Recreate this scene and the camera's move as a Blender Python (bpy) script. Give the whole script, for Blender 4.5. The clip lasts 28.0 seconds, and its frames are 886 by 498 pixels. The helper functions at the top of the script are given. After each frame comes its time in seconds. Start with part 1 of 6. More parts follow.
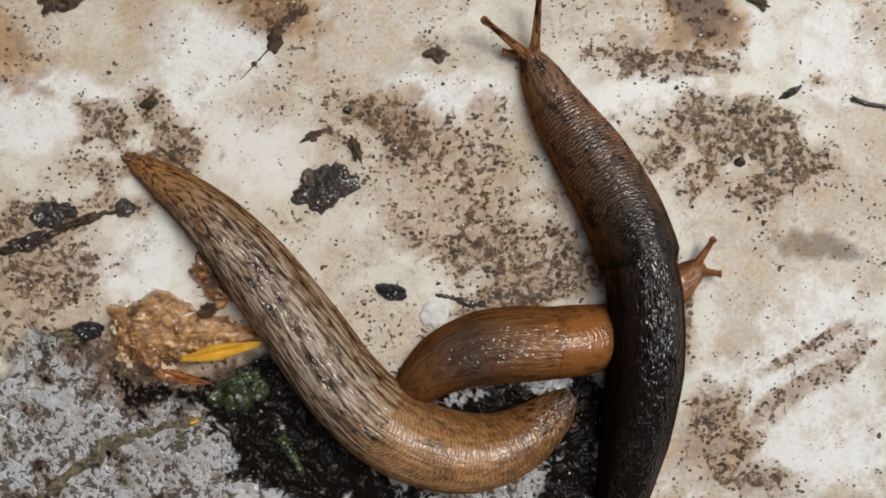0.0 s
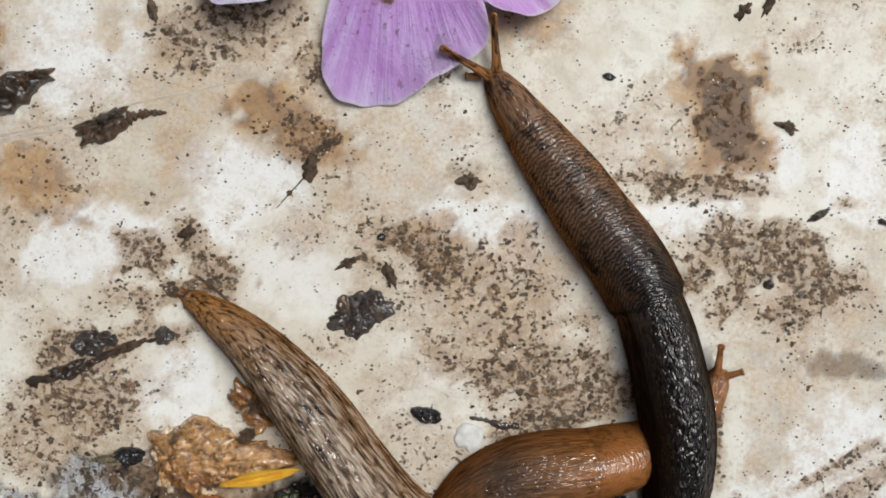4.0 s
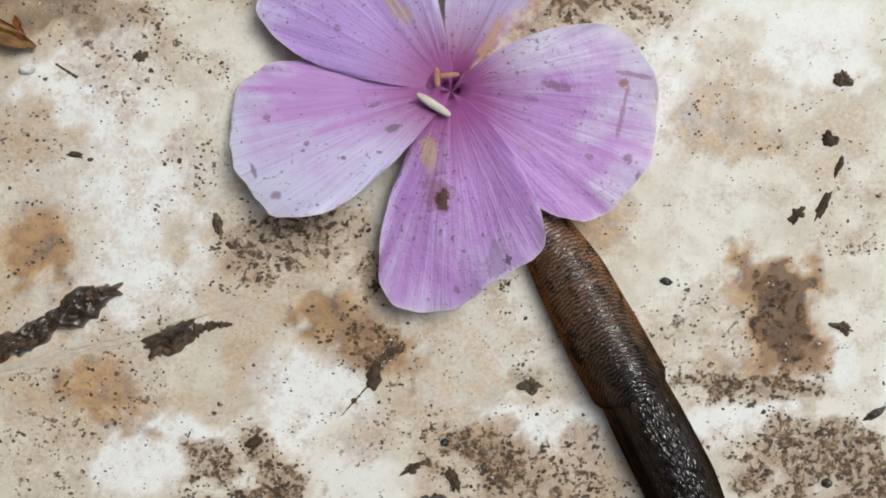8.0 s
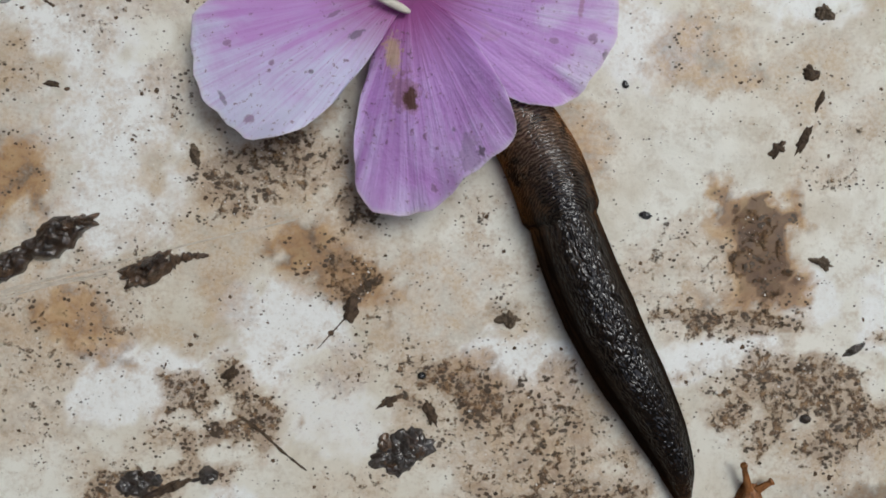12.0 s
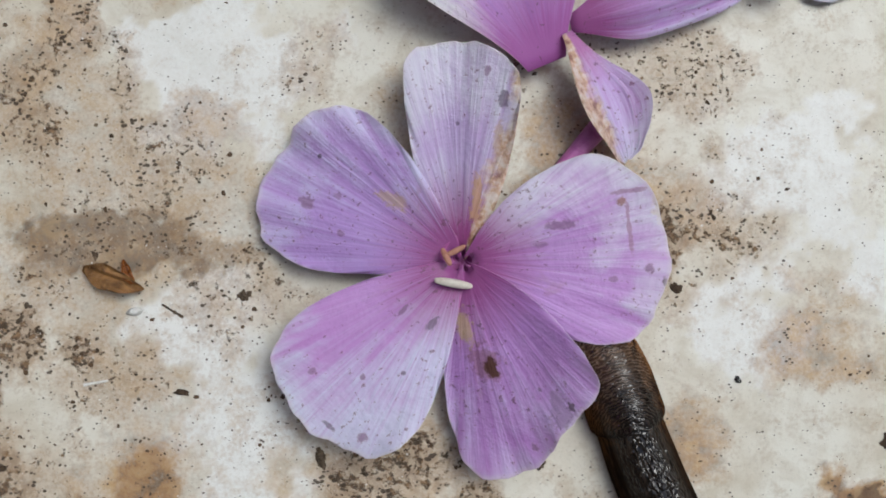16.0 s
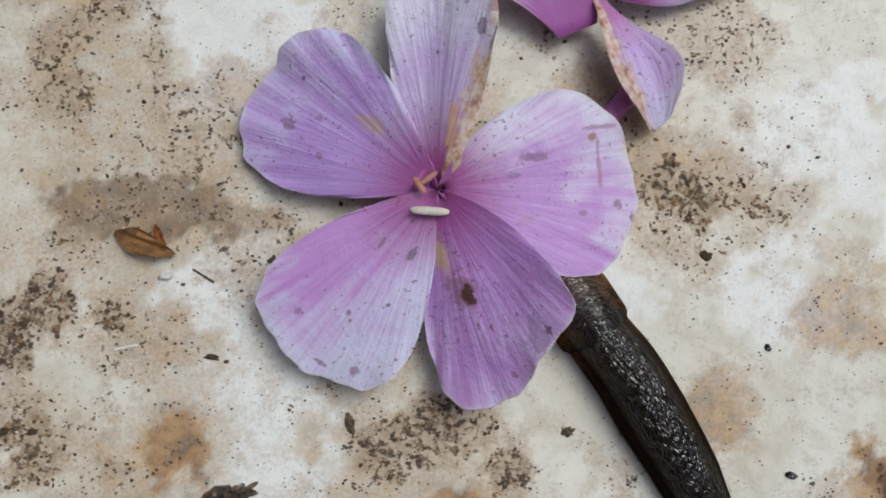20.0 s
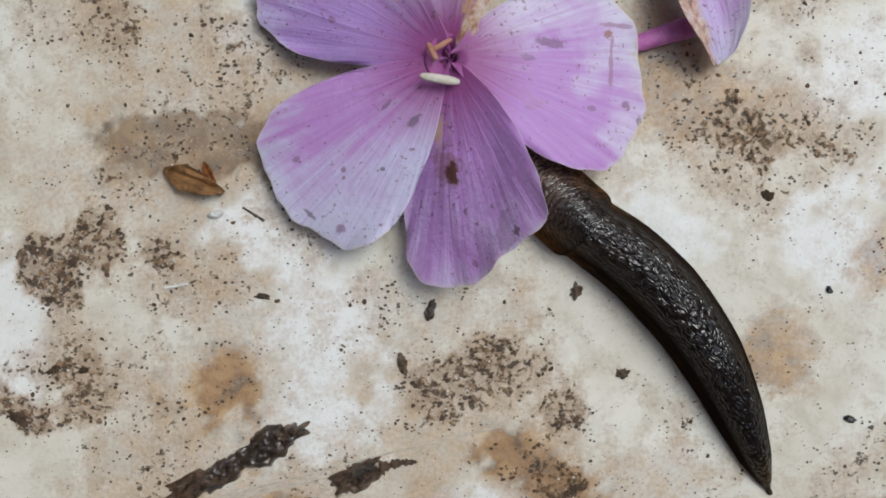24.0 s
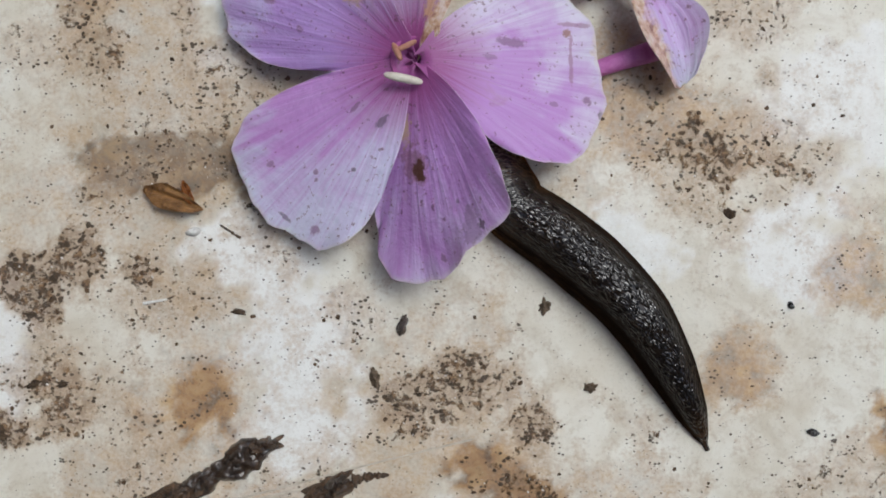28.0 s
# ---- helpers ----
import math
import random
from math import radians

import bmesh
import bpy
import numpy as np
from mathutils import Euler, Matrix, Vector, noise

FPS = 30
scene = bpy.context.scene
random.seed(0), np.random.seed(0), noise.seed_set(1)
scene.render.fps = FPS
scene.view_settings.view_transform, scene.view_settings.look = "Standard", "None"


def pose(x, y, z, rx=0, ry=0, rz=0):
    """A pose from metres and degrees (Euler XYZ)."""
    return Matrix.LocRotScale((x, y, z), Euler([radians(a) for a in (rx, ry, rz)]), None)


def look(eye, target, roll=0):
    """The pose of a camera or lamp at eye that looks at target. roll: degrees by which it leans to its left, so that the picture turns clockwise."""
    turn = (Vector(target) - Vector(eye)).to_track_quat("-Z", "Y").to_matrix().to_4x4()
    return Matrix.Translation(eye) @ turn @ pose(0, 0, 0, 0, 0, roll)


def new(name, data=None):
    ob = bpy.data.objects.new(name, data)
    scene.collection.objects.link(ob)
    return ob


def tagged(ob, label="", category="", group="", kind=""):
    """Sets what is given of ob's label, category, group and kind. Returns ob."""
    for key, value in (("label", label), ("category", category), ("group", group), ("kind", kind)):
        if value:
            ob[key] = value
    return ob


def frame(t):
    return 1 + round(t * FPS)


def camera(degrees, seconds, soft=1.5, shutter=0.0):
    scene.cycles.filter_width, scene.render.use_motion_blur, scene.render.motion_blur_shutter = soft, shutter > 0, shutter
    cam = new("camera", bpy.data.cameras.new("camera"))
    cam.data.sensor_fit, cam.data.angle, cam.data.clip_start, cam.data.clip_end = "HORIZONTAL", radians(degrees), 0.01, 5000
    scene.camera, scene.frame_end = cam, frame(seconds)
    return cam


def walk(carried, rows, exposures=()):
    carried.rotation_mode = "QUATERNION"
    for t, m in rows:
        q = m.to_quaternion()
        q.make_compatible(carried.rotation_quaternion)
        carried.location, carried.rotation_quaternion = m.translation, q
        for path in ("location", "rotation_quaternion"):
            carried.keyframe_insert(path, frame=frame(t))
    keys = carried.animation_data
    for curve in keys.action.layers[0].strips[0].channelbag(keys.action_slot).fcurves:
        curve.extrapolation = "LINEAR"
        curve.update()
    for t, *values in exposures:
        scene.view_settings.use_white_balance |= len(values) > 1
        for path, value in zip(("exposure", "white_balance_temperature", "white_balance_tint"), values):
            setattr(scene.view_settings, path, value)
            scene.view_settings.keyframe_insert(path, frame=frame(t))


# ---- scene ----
# Slugs and fallen flowers on a stained stone slab, seen from a hand's width above.
MM = 0.001
cam = camera(50, 28.0, soft=1.8)
PATH = [
    (0.00, 0.00443, -0.02339, 0.06467, -0.31, -1.24, 1.40),
    (0.25, 0.00458, -0.02412, 0.06466, -0.45, -1.17, 1.49),
    (0.50, 0.00474, -0.02486, 0.06465, -0.65, -1.26, 1.58),
    (0.75, 0.00483, -0.02439, 0.06469, -0.90, -1.23, 1.56),
    (1.00, 0.00493, -0.02393, 0.06473, -1.28, -1.36, 1.53),
    (1.25, 0.00384, -0.02214, 0.06478, -1.21, -1.26, 1.33),
    (1.50, 0.00282, -0.01986, 0.06497, -0.98, -1.41, 1.22),
    (1.75, 0.00246, -0.01793, 0.06514, -0.63, -1.24, 1.11),
    (2.00, 0.00210, -0.01601, 0.06530, -0.36, -1.24, 1.00),
    (2.25, 0.00187, -0.01472, 0.06536, -0.32, -1.05, 0.91),
    (2.50, 0.00164, -0.01342, 0.06541, -0.32, -1.00, 0.82),
    (2.75, 0.00161, -0.01315, 0.06548, -0.35, -0.89, 0.81),
    (3.00, 0.00159, -0.01287, 0.06556, -0.43, -0.89, 0.80),
    (3.25, 0.00176, -0.01262, 0.06561, -0.69, -0.82, 0.85),
    (3.50, 0.00193, -0.01238, 0.06566, -1.03, -0.86, 0.89),
    (5.50, 0.00269, -0.02215, 0.06493, -1.20, -1.08, 1.12),
    (5.75, 0.00267, -0.02157, 0.06498, -0.90, -0.97, 1.10),
    (6.00, 0.00265, -0.02100, 0.06503, -0.71, -1.00, 1.08),
    (6.25, 0.00186, -0.01921, 0.06498, -0.95, -1.24, 0.98),
    (6.50, 0.00095, -0.01672, 0.06513, -0.86, -1.54, 0.73),
    (6.75, -0.00040, -0.01180, 0.06547, -0.15, -1.60, 0.57),
    (7.00, -0.00197, -0.00642, 0.06592, 0.86, -1.71, 0.36),
    (7.25, -0.00174, -0.00420, 0.06618, 0.38, -1.25, 0.27),
    (7.50, -0.00152, -0.00198, 0.06644, -0.05, -0.95, 0.18),
    (7.75, -0.00179, -0.00120, 0.06644, -0.20, -0.85, 0.17),
    (8.00, -0.00207, -0.00042, 0.06644, -0.39, -0.87, 0.15),
    (8.25, -0.00257, 0.00076, 0.06654, -0.30, -0.93, 0.08),
    (8.50, -0.00306, 0.00193, 0.06663, -0.25, -1.11, 0.01),
    (8.75, -0.00317, 0.00280, 0.06672, -0.05, -1.02, -0.01),
    (9.00, -0.00329, 0.00366, 0.06681, 0.14, -1.06, -0.02),
    (9.25, -0.00312, 0.00337, 0.06681, -0.02, -0.89, -0.01),
    (9.50, -0.00295, 0.00308, 0.06681, -0.19, -0.83, 0.00),
    (9.75, -0.00256, 0.00142, 0.06666, -0.28, -0.90, 0.10),
    (10.00, -0.00217, -0.00025, 0.06651, -0.40, -1.09, 0.20),
    (10.25, -0.00171, -0.00148, 0.06645, -0.30, -0.90, 0.23),
    (10.50, -0.00125, -0.00272, 0.06640, -0.23, -0.82, 0.25),
    (10.75, -0.00114, -0.00340, 0.06629, -0.23, -0.97, 0.31),
    (11.00, -0.00103, -0.00409, 0.06619, -0.25, -1.24, 0.36),
    (11.25, -0.00079, -0.00437, 0.06618, -0.40, -1.01, 0.42),
    (11.50, -0.00055, -0.00466, 0.06618, -0.60, -0.91, 0.48),
    (13.50, -0.00041, -0.00506, 0.06624, -0.47, -0.74, 0.46),
    (13.75, -0.00192, -0.00308, 0.06623, -0.27, -1.03, 0.32),
    (14.00, -0.00367, -0.00067, 0.06643, 0.21, -1.26, 0.11),
    (14.25, -0.00536, 0.00185, 0.06677, 0.61, -1.12, -0.09),
    (14.50, -0.00716, 0.00458, 0.06704, 1.24, -1.04, -0.24),
    (14.75, -0.00753, 0.00630, 0.06726, 1.20, -0.74, -0.34),
    (15.00, -0.00790, 0.00802, 0.06749, 1.32, -0.52, -0.45),
    (15.25, -0.00819, 0.01024, 0.06762, 1.12, -0.52, -0.53),
    (15.50, -0.00849, 0.01246, 0.06775, 1.07, -0.59, -0.62),
    (15.75, -0.00833, 0.01322, 0.06793, 1.14, -0.39, -0.69),
    (16.00, -0.00816, 0.01399, 0.06811, 1.36, -0.25, -0.77),
    (16.25, -0.00840, 0.01454, 0.06819, 1.36, -0.25, -0.76),
    (16.50, -0.00864, 0.01510, 0.06827, 1.53, -0.28, -0.76),
    (16.75, -0.00876, 0.01521, 0.06841, 1.67, -0.11, -0.76),
    (17.00, -0.00888, 0.01532, 0.06854, 2.03, 0.03, -0.77),
    (17.25, -0.00889, 0.01471, 0.06847, 1.83, 0.08, -0.73),
    (17.50, -0.00891, 0.01411, 0.06840, 1.87, 0.14, -0.68),
    (17.75, -0.00964, 0.01443, 0.06841, 1.76, 0.07, -0.70),
    (18.00, -0.01037, 0.01475, 0.06842, 1.89, 0.00, -0.71),
    (18.25, -0.01043, 0.01470, 0.06846, 1.82, 0.05, -0.71),
    (18.50, -0.01049, 0.01466, 0.06849, 2.00, 0.09, -0.71),
    (18.75, -0.01031, 0.01430, 0.06849, 1.81, 0.14, -0.72),
    (19.00, -0.01012, 0.01394, 0.06848, 1.86, 0.21, -0.72),
    (19.25, -0.01013, 0.01288, 0.06842, 1.94, 0.25, -0.68),
    (19.50, -0.01013, 0.01182, 0.06836, 2.27, 0.33, -0.63),
    (19.75, -0.00991, 0.01136, 0.06827, 1.98, 0.29, -0.55),
    (20.00, -0.00968, 0.01090, 0.06818, 1.95, 0.29, -0.47),
    (20.25, -0.00971, 0.01032, 0.06801, 1.59, 0.12, -0.44),
    (20.50, -0.00974, 0.00973, 0.06785, 1.44, -0.04, -0.40),
    (20.75, -0.00988, 0.00984, 0.06789, 1.20, 0.01, -0.39),
    (21.00, -0.01002, 0.00994, 0.06793, 1.12, 0.05, -0.37),
    (21.25, -0.00986, 0.00957, 0.06788, 1.13, 0.10, -0.37),
    (21.50, -0.00970, 0.00920, 0.06784, 1.29, 0.15, -0.38),
    (23.50, -0.01126, 0.00919, 0.06682, -1.50, 1.52, -0.27),
    (23.75, -0.01174, 0.00933, 0.06689, -1.65, 1.27, -0.24),
    (24.00, -0.01235, 0.01052, 0.06688, -1.37, 1.27, -0.24),
    (24.25, -0.01284, 0.01260, 0.06674, -1.32, 1.22, -0.43),
    (24.50, -0.01333, 0.01468, 0.06660, -1.44, 1.33, -0.62),
    (24.75, -0.01598, 0.01466, 0.06690, -1.78, 1.94, -0.87),
    (25.00, -0.01840, 0.01422, 0.06666, -2.52, 2.58, -0.64),
    (25.25, -0.02073, 0.01415, 0.06684, -1.67, 2.36, -0.59),
    (25.50, -0.02306, 0.01407, 0.06702, -1.03, 2.44, -0.54),
    (25.75, -0.02333, 0.01179, 0.06706, -0.46, 2.38, -0.36),
    (26.00, -0.02360, 0.00951, 0.06710, 0.05, 2.63, -0.17),
    (26.25, -0.02377, 0.01062, 0.06715, 0.15, 1.88, -0.11),
    (26.50, -0.02394, 0.01173, 0.06720, 0.26, 1.38, -0.05),
    (26.75, -0.02286, 0.01135, 0.06749, 0.36, 1.62, -0.04),
    (27.00, -0.02179, 0.01098, 0.06777, 0.50, 2.07, -0.03),
    (27.25, -0.01832, 0.01081, 0.06831, 1.11, 1.54, 0.05),
    (27.50, -0.01486, 0.01064, 0.06885, 1.87, 1.21, 0.14),
    (27.75, -0.01264, 0.00967, 0.06876, 1.43, 1.11, -0.03),
    (28.00, -0.01042, 0.00871, 0.06867, 1.17, 1.15, -0.19),
]
walk(cam, [(r[0], pose(*r[1:])) for r in PATH], exposures=[(0, 0.20, 6280, 6), (1, 0.23, 6230, 5), (2, 0.40, 6180, 5), (3, 0.37, 6150, 5), (6, 0.37, 6080, 4), (7, 0.46, 6080, 4), (8, 0.33, 6080, 4), (9, 0.15, 6050, 4), (10, 0.06, 6000, 4), (11, 0.00, 5950, 4), (14, 0.05, 5900, 4), (17, 0.17, 5880, 4), (20, 0.11, 5870, 4), (25, 0.15, 5860, 4), (28, 0.13, 5860, 5)])

# ---- light: open shade under a bright cloudy sky ----
world = bpy.data.worlds.new("sky")
scene.world = world
world.use_nodes = True
sky = world.node_tree.nodes.new("ShaderNodeTexSky")
sky.sky_type, sky.sun_disc = "NISHITA", False
sky.sun_elevation, sky.sun_rotation = radians(62.5), radians(54)
sky.dust_density, sky.ozone_density = 4.0, 0.6
back = world.node_tree.nodes["Background"]
back.inputs["Strength"].default_value = 0.15
world.node_tree.links.new(sky.outputs[0], back.inputs[0])
lamp = bpy.data.lights.new("sun", "SUN")
lamp.energy, lamp.angle, lamp.color = 1.0, radians(24), (1.0, 0.98, 0.93)
sun = new("sun", lamp)
sun.matrix_world = look((0.40, 0.29, 0.95), (0, 0, 0))


# ---- node helpers ----
def material(name, rough=0.5, spec=0.5):
    m = bpy.data.materials.new(name)
    m.use_nodes = True
    b = m.node_tree.nodes["Principled BSDF"]
    b.inputs["Roughness"].default_value = rough
    b.inputs["Specular IOR Level"].default_value = spec
    return m, m.node_tree, b


def put(nt, sock, v):
    if isinstance(v, bpy.types.NodeSocket):
        nt.links.new(v, sock)
    else:
        sock.default_value = v


def rgb(c):
    return (c[0], c[1], c[2], 1.0)


def coords(nt, sx=1000.0, sy=1000.0, sz=1000.0):
    """Object coordinates in millimetres, stretched at will."""
    c = nt.nodes.new("ShaderNodeTexCoord")
    return scaled(nt, c.outputs["Object"], sx, sy, sz)


def scaled(nt, v, sx, sy, sz):
    n = nt.nodes.new("ShaderNodeVectorMath")
    n.operation = "MULTIPLY"
    put(nt, n.inputs[0], v)
    n.inputs[1].default_value = (sx, sy, sz)
    return n.outputs[0]


def attribute(nt, name, vector=False):
    n = nt.nodes.new("ShaderNodeAttribute")
    n.attribute_name = name
    return n.outputs["Vector"] if vector else n.outputs["Fac"]


def axis(nt, v, k):
    n = nt.nodes.new("ShaderNodeSeparateXYZ")
    put(nt, n.inputs[0], v)
    return n.outputs[k]


def grain(nt, v, scale, detail=4.0, rough=0.6, warp=0.0):
    n = nt.nodes.new("ShaderNodeTexNoise")
    put(nt, n.inputs["Vector"], v)
    n.inputs["Scale"].default_value, n.inputs["Detail"].default_value = scale, detail
    n.inputs["Roughness"].default_value, n.inputs["Distortion"].default_value = rough, warp
    return n.outputs["Fac"]


def cells(nt, v, scale, edge=False):
    n = nt.nodes.new("ShaderNodeTexVoronoi")
    n.feature = "DISTANCE_TO_EDGE" if edge else "F1"
    put(nt, n.inputs["Vector"], v)
    n.inputs["Scale"].default_value = scale
    return n.outputs["Distance"]


def sums(nt, op, a, b=0.0, clamp=False):
    n = nt.nodes.new("ShaderNodeMath")
    n.operation, n.use_clamp = op, clamp
    put(nt, n.inputs[0], a)
    put(nt, n.inputs[1], b)
    return n.outputs[0]


def span(nt, v, a, b, c=0.0, d=1.0):
    n = nt.nodes.new("ShaderNodeMapRange")
    put(nt, n.inputs["Value"], v)
    n.inputs["From Min"].default_value, n.inputs["From Max"].default_value = a, b
    n.inputs["To Min"].default_value, n.inputs["To Max"].default_value = c, d
    return n.outputs[0]


def ramp(nt, v, *stops):
    n = nt.nodes.new("ShaderNodeValToRGB")
    put(nt, n.inputs[0], v)
    e = n.color_ramp.elements
    while len(e) < len(stops):
        e.new(0.5)
    for k, (p, c) in enumerate(stops):
        e[k].position, e[k].color = p, rgb(c)
    return n.outputs[0]


def mix(nt, f, a, b, kind="MIX"):
    n = nt.nodes.new("ShaderNodeMix")
    n.data_type, n.blend_type = "RGBA", kind
    put(nt, n.inputs[0], f)
    put(nt, n.inputs[6], rgb(a) if isinstance(a, tuple) else a)
    put(nt, n.inputs[7], rgb(b) if isinstance(b, tuple) else b)
    return n.outputs[2]


def relief(nt, b, height, depth, strength=1.0):
    n = nt.nodes.new("ShaderNodeBump")
    n.inputs["Strength"].default_value, n.inputs["Distance"].default_value = strength, depth
    put(nt, n.inputs["Height"], height)
    nt.links.new(n.outputs[0], b.inputs["Normal"])


# ---- mesh helpers ----
def mesh_of(name, verts, faces, mat, smooth=True):
    me = bpy.data.meshes.new(name)
    me.from_pydata([tuple(c * MM for c in v) for v in verts], [], faces)
    me.materials.append(mat)
    if smooth:
        me.polygons.foreach_set("use_smooth", [True] * len(me.polygons))
    me.update()
    return me


def part(name, me, parent, label="", m=None):
    ob = new(name, me)
    ob.parent = parent
    if m is not None:
        ob.matrix_basis = m
    return tagged(ob, label)


def thing(name, label, category, x=0.0, y=0.0, z=0.0, turn=0.0, group=""):
    ob = new(name)
    ob.empty_display_size = 0.004
    ob.matrix_basis = pose(x * MM, y * MM, z * MM, 0, 0, turn)
    return tagged(ob, label, category, group)


def vector_attribute(me, name, values):
    a = me.attributes.new(name, "FLOAT_VECTOR", "POINT")
    a.data.foreach_set("vector", np.asarray(values, dtype=np.float32).ravel())


def smooth(a, b, x):
    t = np.clip((x - a) / (b - a), 0, 1)
    return t * t * (3 - 2 * t)


LATTICE = np.random.RandomState(7).rand(256, 256)


def value_noise(x, y):
    xi, yi = np.floor(x).astype(int), np.floor(y).astype(int)
    fx, fy = x - xi, y - yi
    fx, fy = fx * fx * (3 - 2 * fx), fy * fy * (3 - 2 * fy)
    a, b = LATTICE[xi % 256, yi % 256], LATTICE[(xi + 1) % 256, yi % 256]
    c, d = LATTICE[xi % 256, (yi + 1) % 256], LATTICE[(xi + 1) % 256, (yi + 1) % 256]
    return (a + (b - a) * fx) * (1 - fy) + (c + (d - c) * fx) * fy


def clouds(x, y, octaves=4):
    total, gain = 0, 0.5
    for k in range(octaves):
        total = total + gain * value_noise(x * 2**k + 17.3 * k, y * 2**k + 9.1 * k)
        gain *= 0.5
    return total / (1 - 0.5**octaves)


# ---- stone slab ----
def steps(lo, hi, step):
    core = list(np.arange(lo, hi + step / 2, step))
    left, right, d = [], [], step
    while d < 3e4:
        d *= 1.9
        left.append((left[-1] if left else lo) - d)
        right.append((right[-1] if right else hi) + d)
    return np.array(left[::-1] + core + right)


GX, GY = steps(-60, 44, 0.36), steps(-52, 46, 0.36)
XX, YY = np.meshgrid(GX, GY)
LAYERS = {k: np.zeros_like(XX) for k in ("rust", "dirt", "pale", "wet", "grey", "deep_shade")}
EDGE = clouds(XX * 0.35, YY * 0.35, 5) - 0.5
EDGE2 = clouds(XX * 1.3 + 40, YY * 1.3, 4) - 0.5


def stain(layer, x, y, rx, ry, turn=0.0, amount=1.0, ragged=1.0):
    """A stain of that layer with a ragged outline, in millimetres and degrees."""
    c, s = math.cos(radians(turn)), math.sin(radians(turn))
    u, v = ((XX - x) * c + (YY - y) * s) / rx, ((YY - y) * c - (XX - x) * s) / ry
    d = np.sqrt(u * u + v * v) / 1.25 + ragged * (1.7 * EDGE + 0.8 * EDGE2)
    LAYERS[layer] = np.maximum(LAYERS[layer], amount * (1 - smooth(0.45, 1.2, d)))


# brown stains
stain("rust", -29.70, -0.38, 3.4, 3.8, 0, 0.6)
stain("rust", -24.43, -10.58, 3.4, 2.6, -20, 0.75)
stain("rust", -20.71, -11.57, 2.2, 0.7, 5, 0.45)
stain("rust", 21.26, -3.78, 2.6, 3.0, 40, 1.0)
stain("rust", 22.48, -6.97, 3.2, 3.0, -30, 1.0)
stain("rust", 20.49, -8.96, 3.0, 1.6, 0, 0.7)
stain("rust", -6.17, -7.61, 3.6, 2.0, -15, 0.85)
stain("rust", -3.40, -8.99, 2.0, 1.4, 0, 0.6)
stain("rust", -11.31, -3.66, 2.6, 1.3, 0, 0.45)
stain("rust", -15.23, -8.21, 1.6, 2.0, 0, 0.45)
stain("rust", 17.99, 8.73, 2.6, 3.2, 0, 0.5)
stain("rust", 21.60, 6.37, 2.2, 0.9, 0, 0.5)
stain("rust", 6.70, -17.87, 5.0, 4.6, -30, 0.32)
stain("rust", 2.78, -14.90, 2.2, 2.0, 0, 0.6)
stain("rust", 23.84, -36.79, 3.0, 2.6, 0, 0.6)
stain("rust", 26.99, -23.15, 4.0, 2.0, 0, 0.35)
stain("rust", -14.90, -9.66, 2.0, 2.6, 0, 0.35)
stain("rust", -9.40, -33.61, 3.4, 2.6, 0, 0.7)
stain("rust", -13.63, -31.79, 5.4, 2.6, -15, 0.75)
stain("rust", 0.44, 23.39, 3.0, 4.0, 20, 0.5)
stain("rust", -36.40, 30.90, 3.6, 3.2, 0, 0.45)
stain("rust", -24.51, 25.37, 3.0, 1.8, -30, 0.4)
stain("rust", 18.43, 8.48, 3.0, 3.0, 0, 0.5)
stain("rust", -29.65, -0.30, 3.2, 3.2, 0, 0.8)
stain("rust", -29.47, -0.37, 3.6, 3.6, 0, 0.5)
stain("rust", -7.15, -5.80, 4.5, 2.2, -15, 0.6)
stain("rust", -52.03, 25.56, 1.8, 2.2, 0, 0.45)
stain("rust", -53.73, 9.70, 1.6, 3.2, 0, 0.35)
stain("rust", 9.90, 2.79, 2.4, 2.2, 0, 0.5)
stain("rust", 18.00, 8.03, 2.2, 2.6, 0, 0.4)
stain("rust", 6.82, 19.06, 5.0, 2.6, -30, 0.45)
stain("rust", -21.79, 5.29, 1.6, 0.8, 0, 0.2)
# grime with fine dark specks
stain("dirt", 7.12, -19.40, 5.4, 6.0, 0, 0.75)
stain("dirt", 8.38, -23.60, 4.5, 3.0, 0, 1.0)
stain("dirt", 25.63, -15.83, 5.0, 3.4, 0, 1.05)
stain("dirt", 29.98, -18.04, 3.0, 3.0, 0, 0.6)
stain("dirt", -14.70, -18.43, 4.2, 1.6, 20, 1.25)
stain("dirt", -18.47, -18.92, 3.0, 1.6, 0, 0.7)
stain("dirt", -3.02, -12.76, 3.0, 2.8, 0, 0.4)
stain("dirt", -5.42, -8.05, 3.0, 1.4, 0, 0.5)
stain("dirt", 0.11, -15.74, 1.6, 2.4, 0, 0.5)
stain("dirt", -19.90, -22.96, 4.0, 1.0, 20, 1.0)
stain("dirt", -20.22, -25.44, 5.0, 3.0, 20, 0.6)
stain("dirt", 30.76, -32.77, 5.0, 0.8, 30, 0.7)
stain("dirt", 33.81, -29.20, 3.5, 0.6, 30, 0.5)
stain("dirt", 28.59, -39.42, 4.0, 1.2, 0, 0.6)
stain("dirt", 11.53, -26.23, 4.5, 1.6, 10, 0.9)
stain("dirt", 22.39, -10.89, 4.0, 0.7, 10, 0.8)
stain("dirt", -11.71, -1.10, 3.6, 2.0, 10, 0.7)
stain("dirt", -6.17, -7.01, 3.4, 1.8, -20, 0.7)
stain("dirt", -6.15, -13.74, 3.4, 2.2, 0, 0.6)
stain("dirt", 4.95, -16.13, 4.0, 2.4, 0, 0.8)
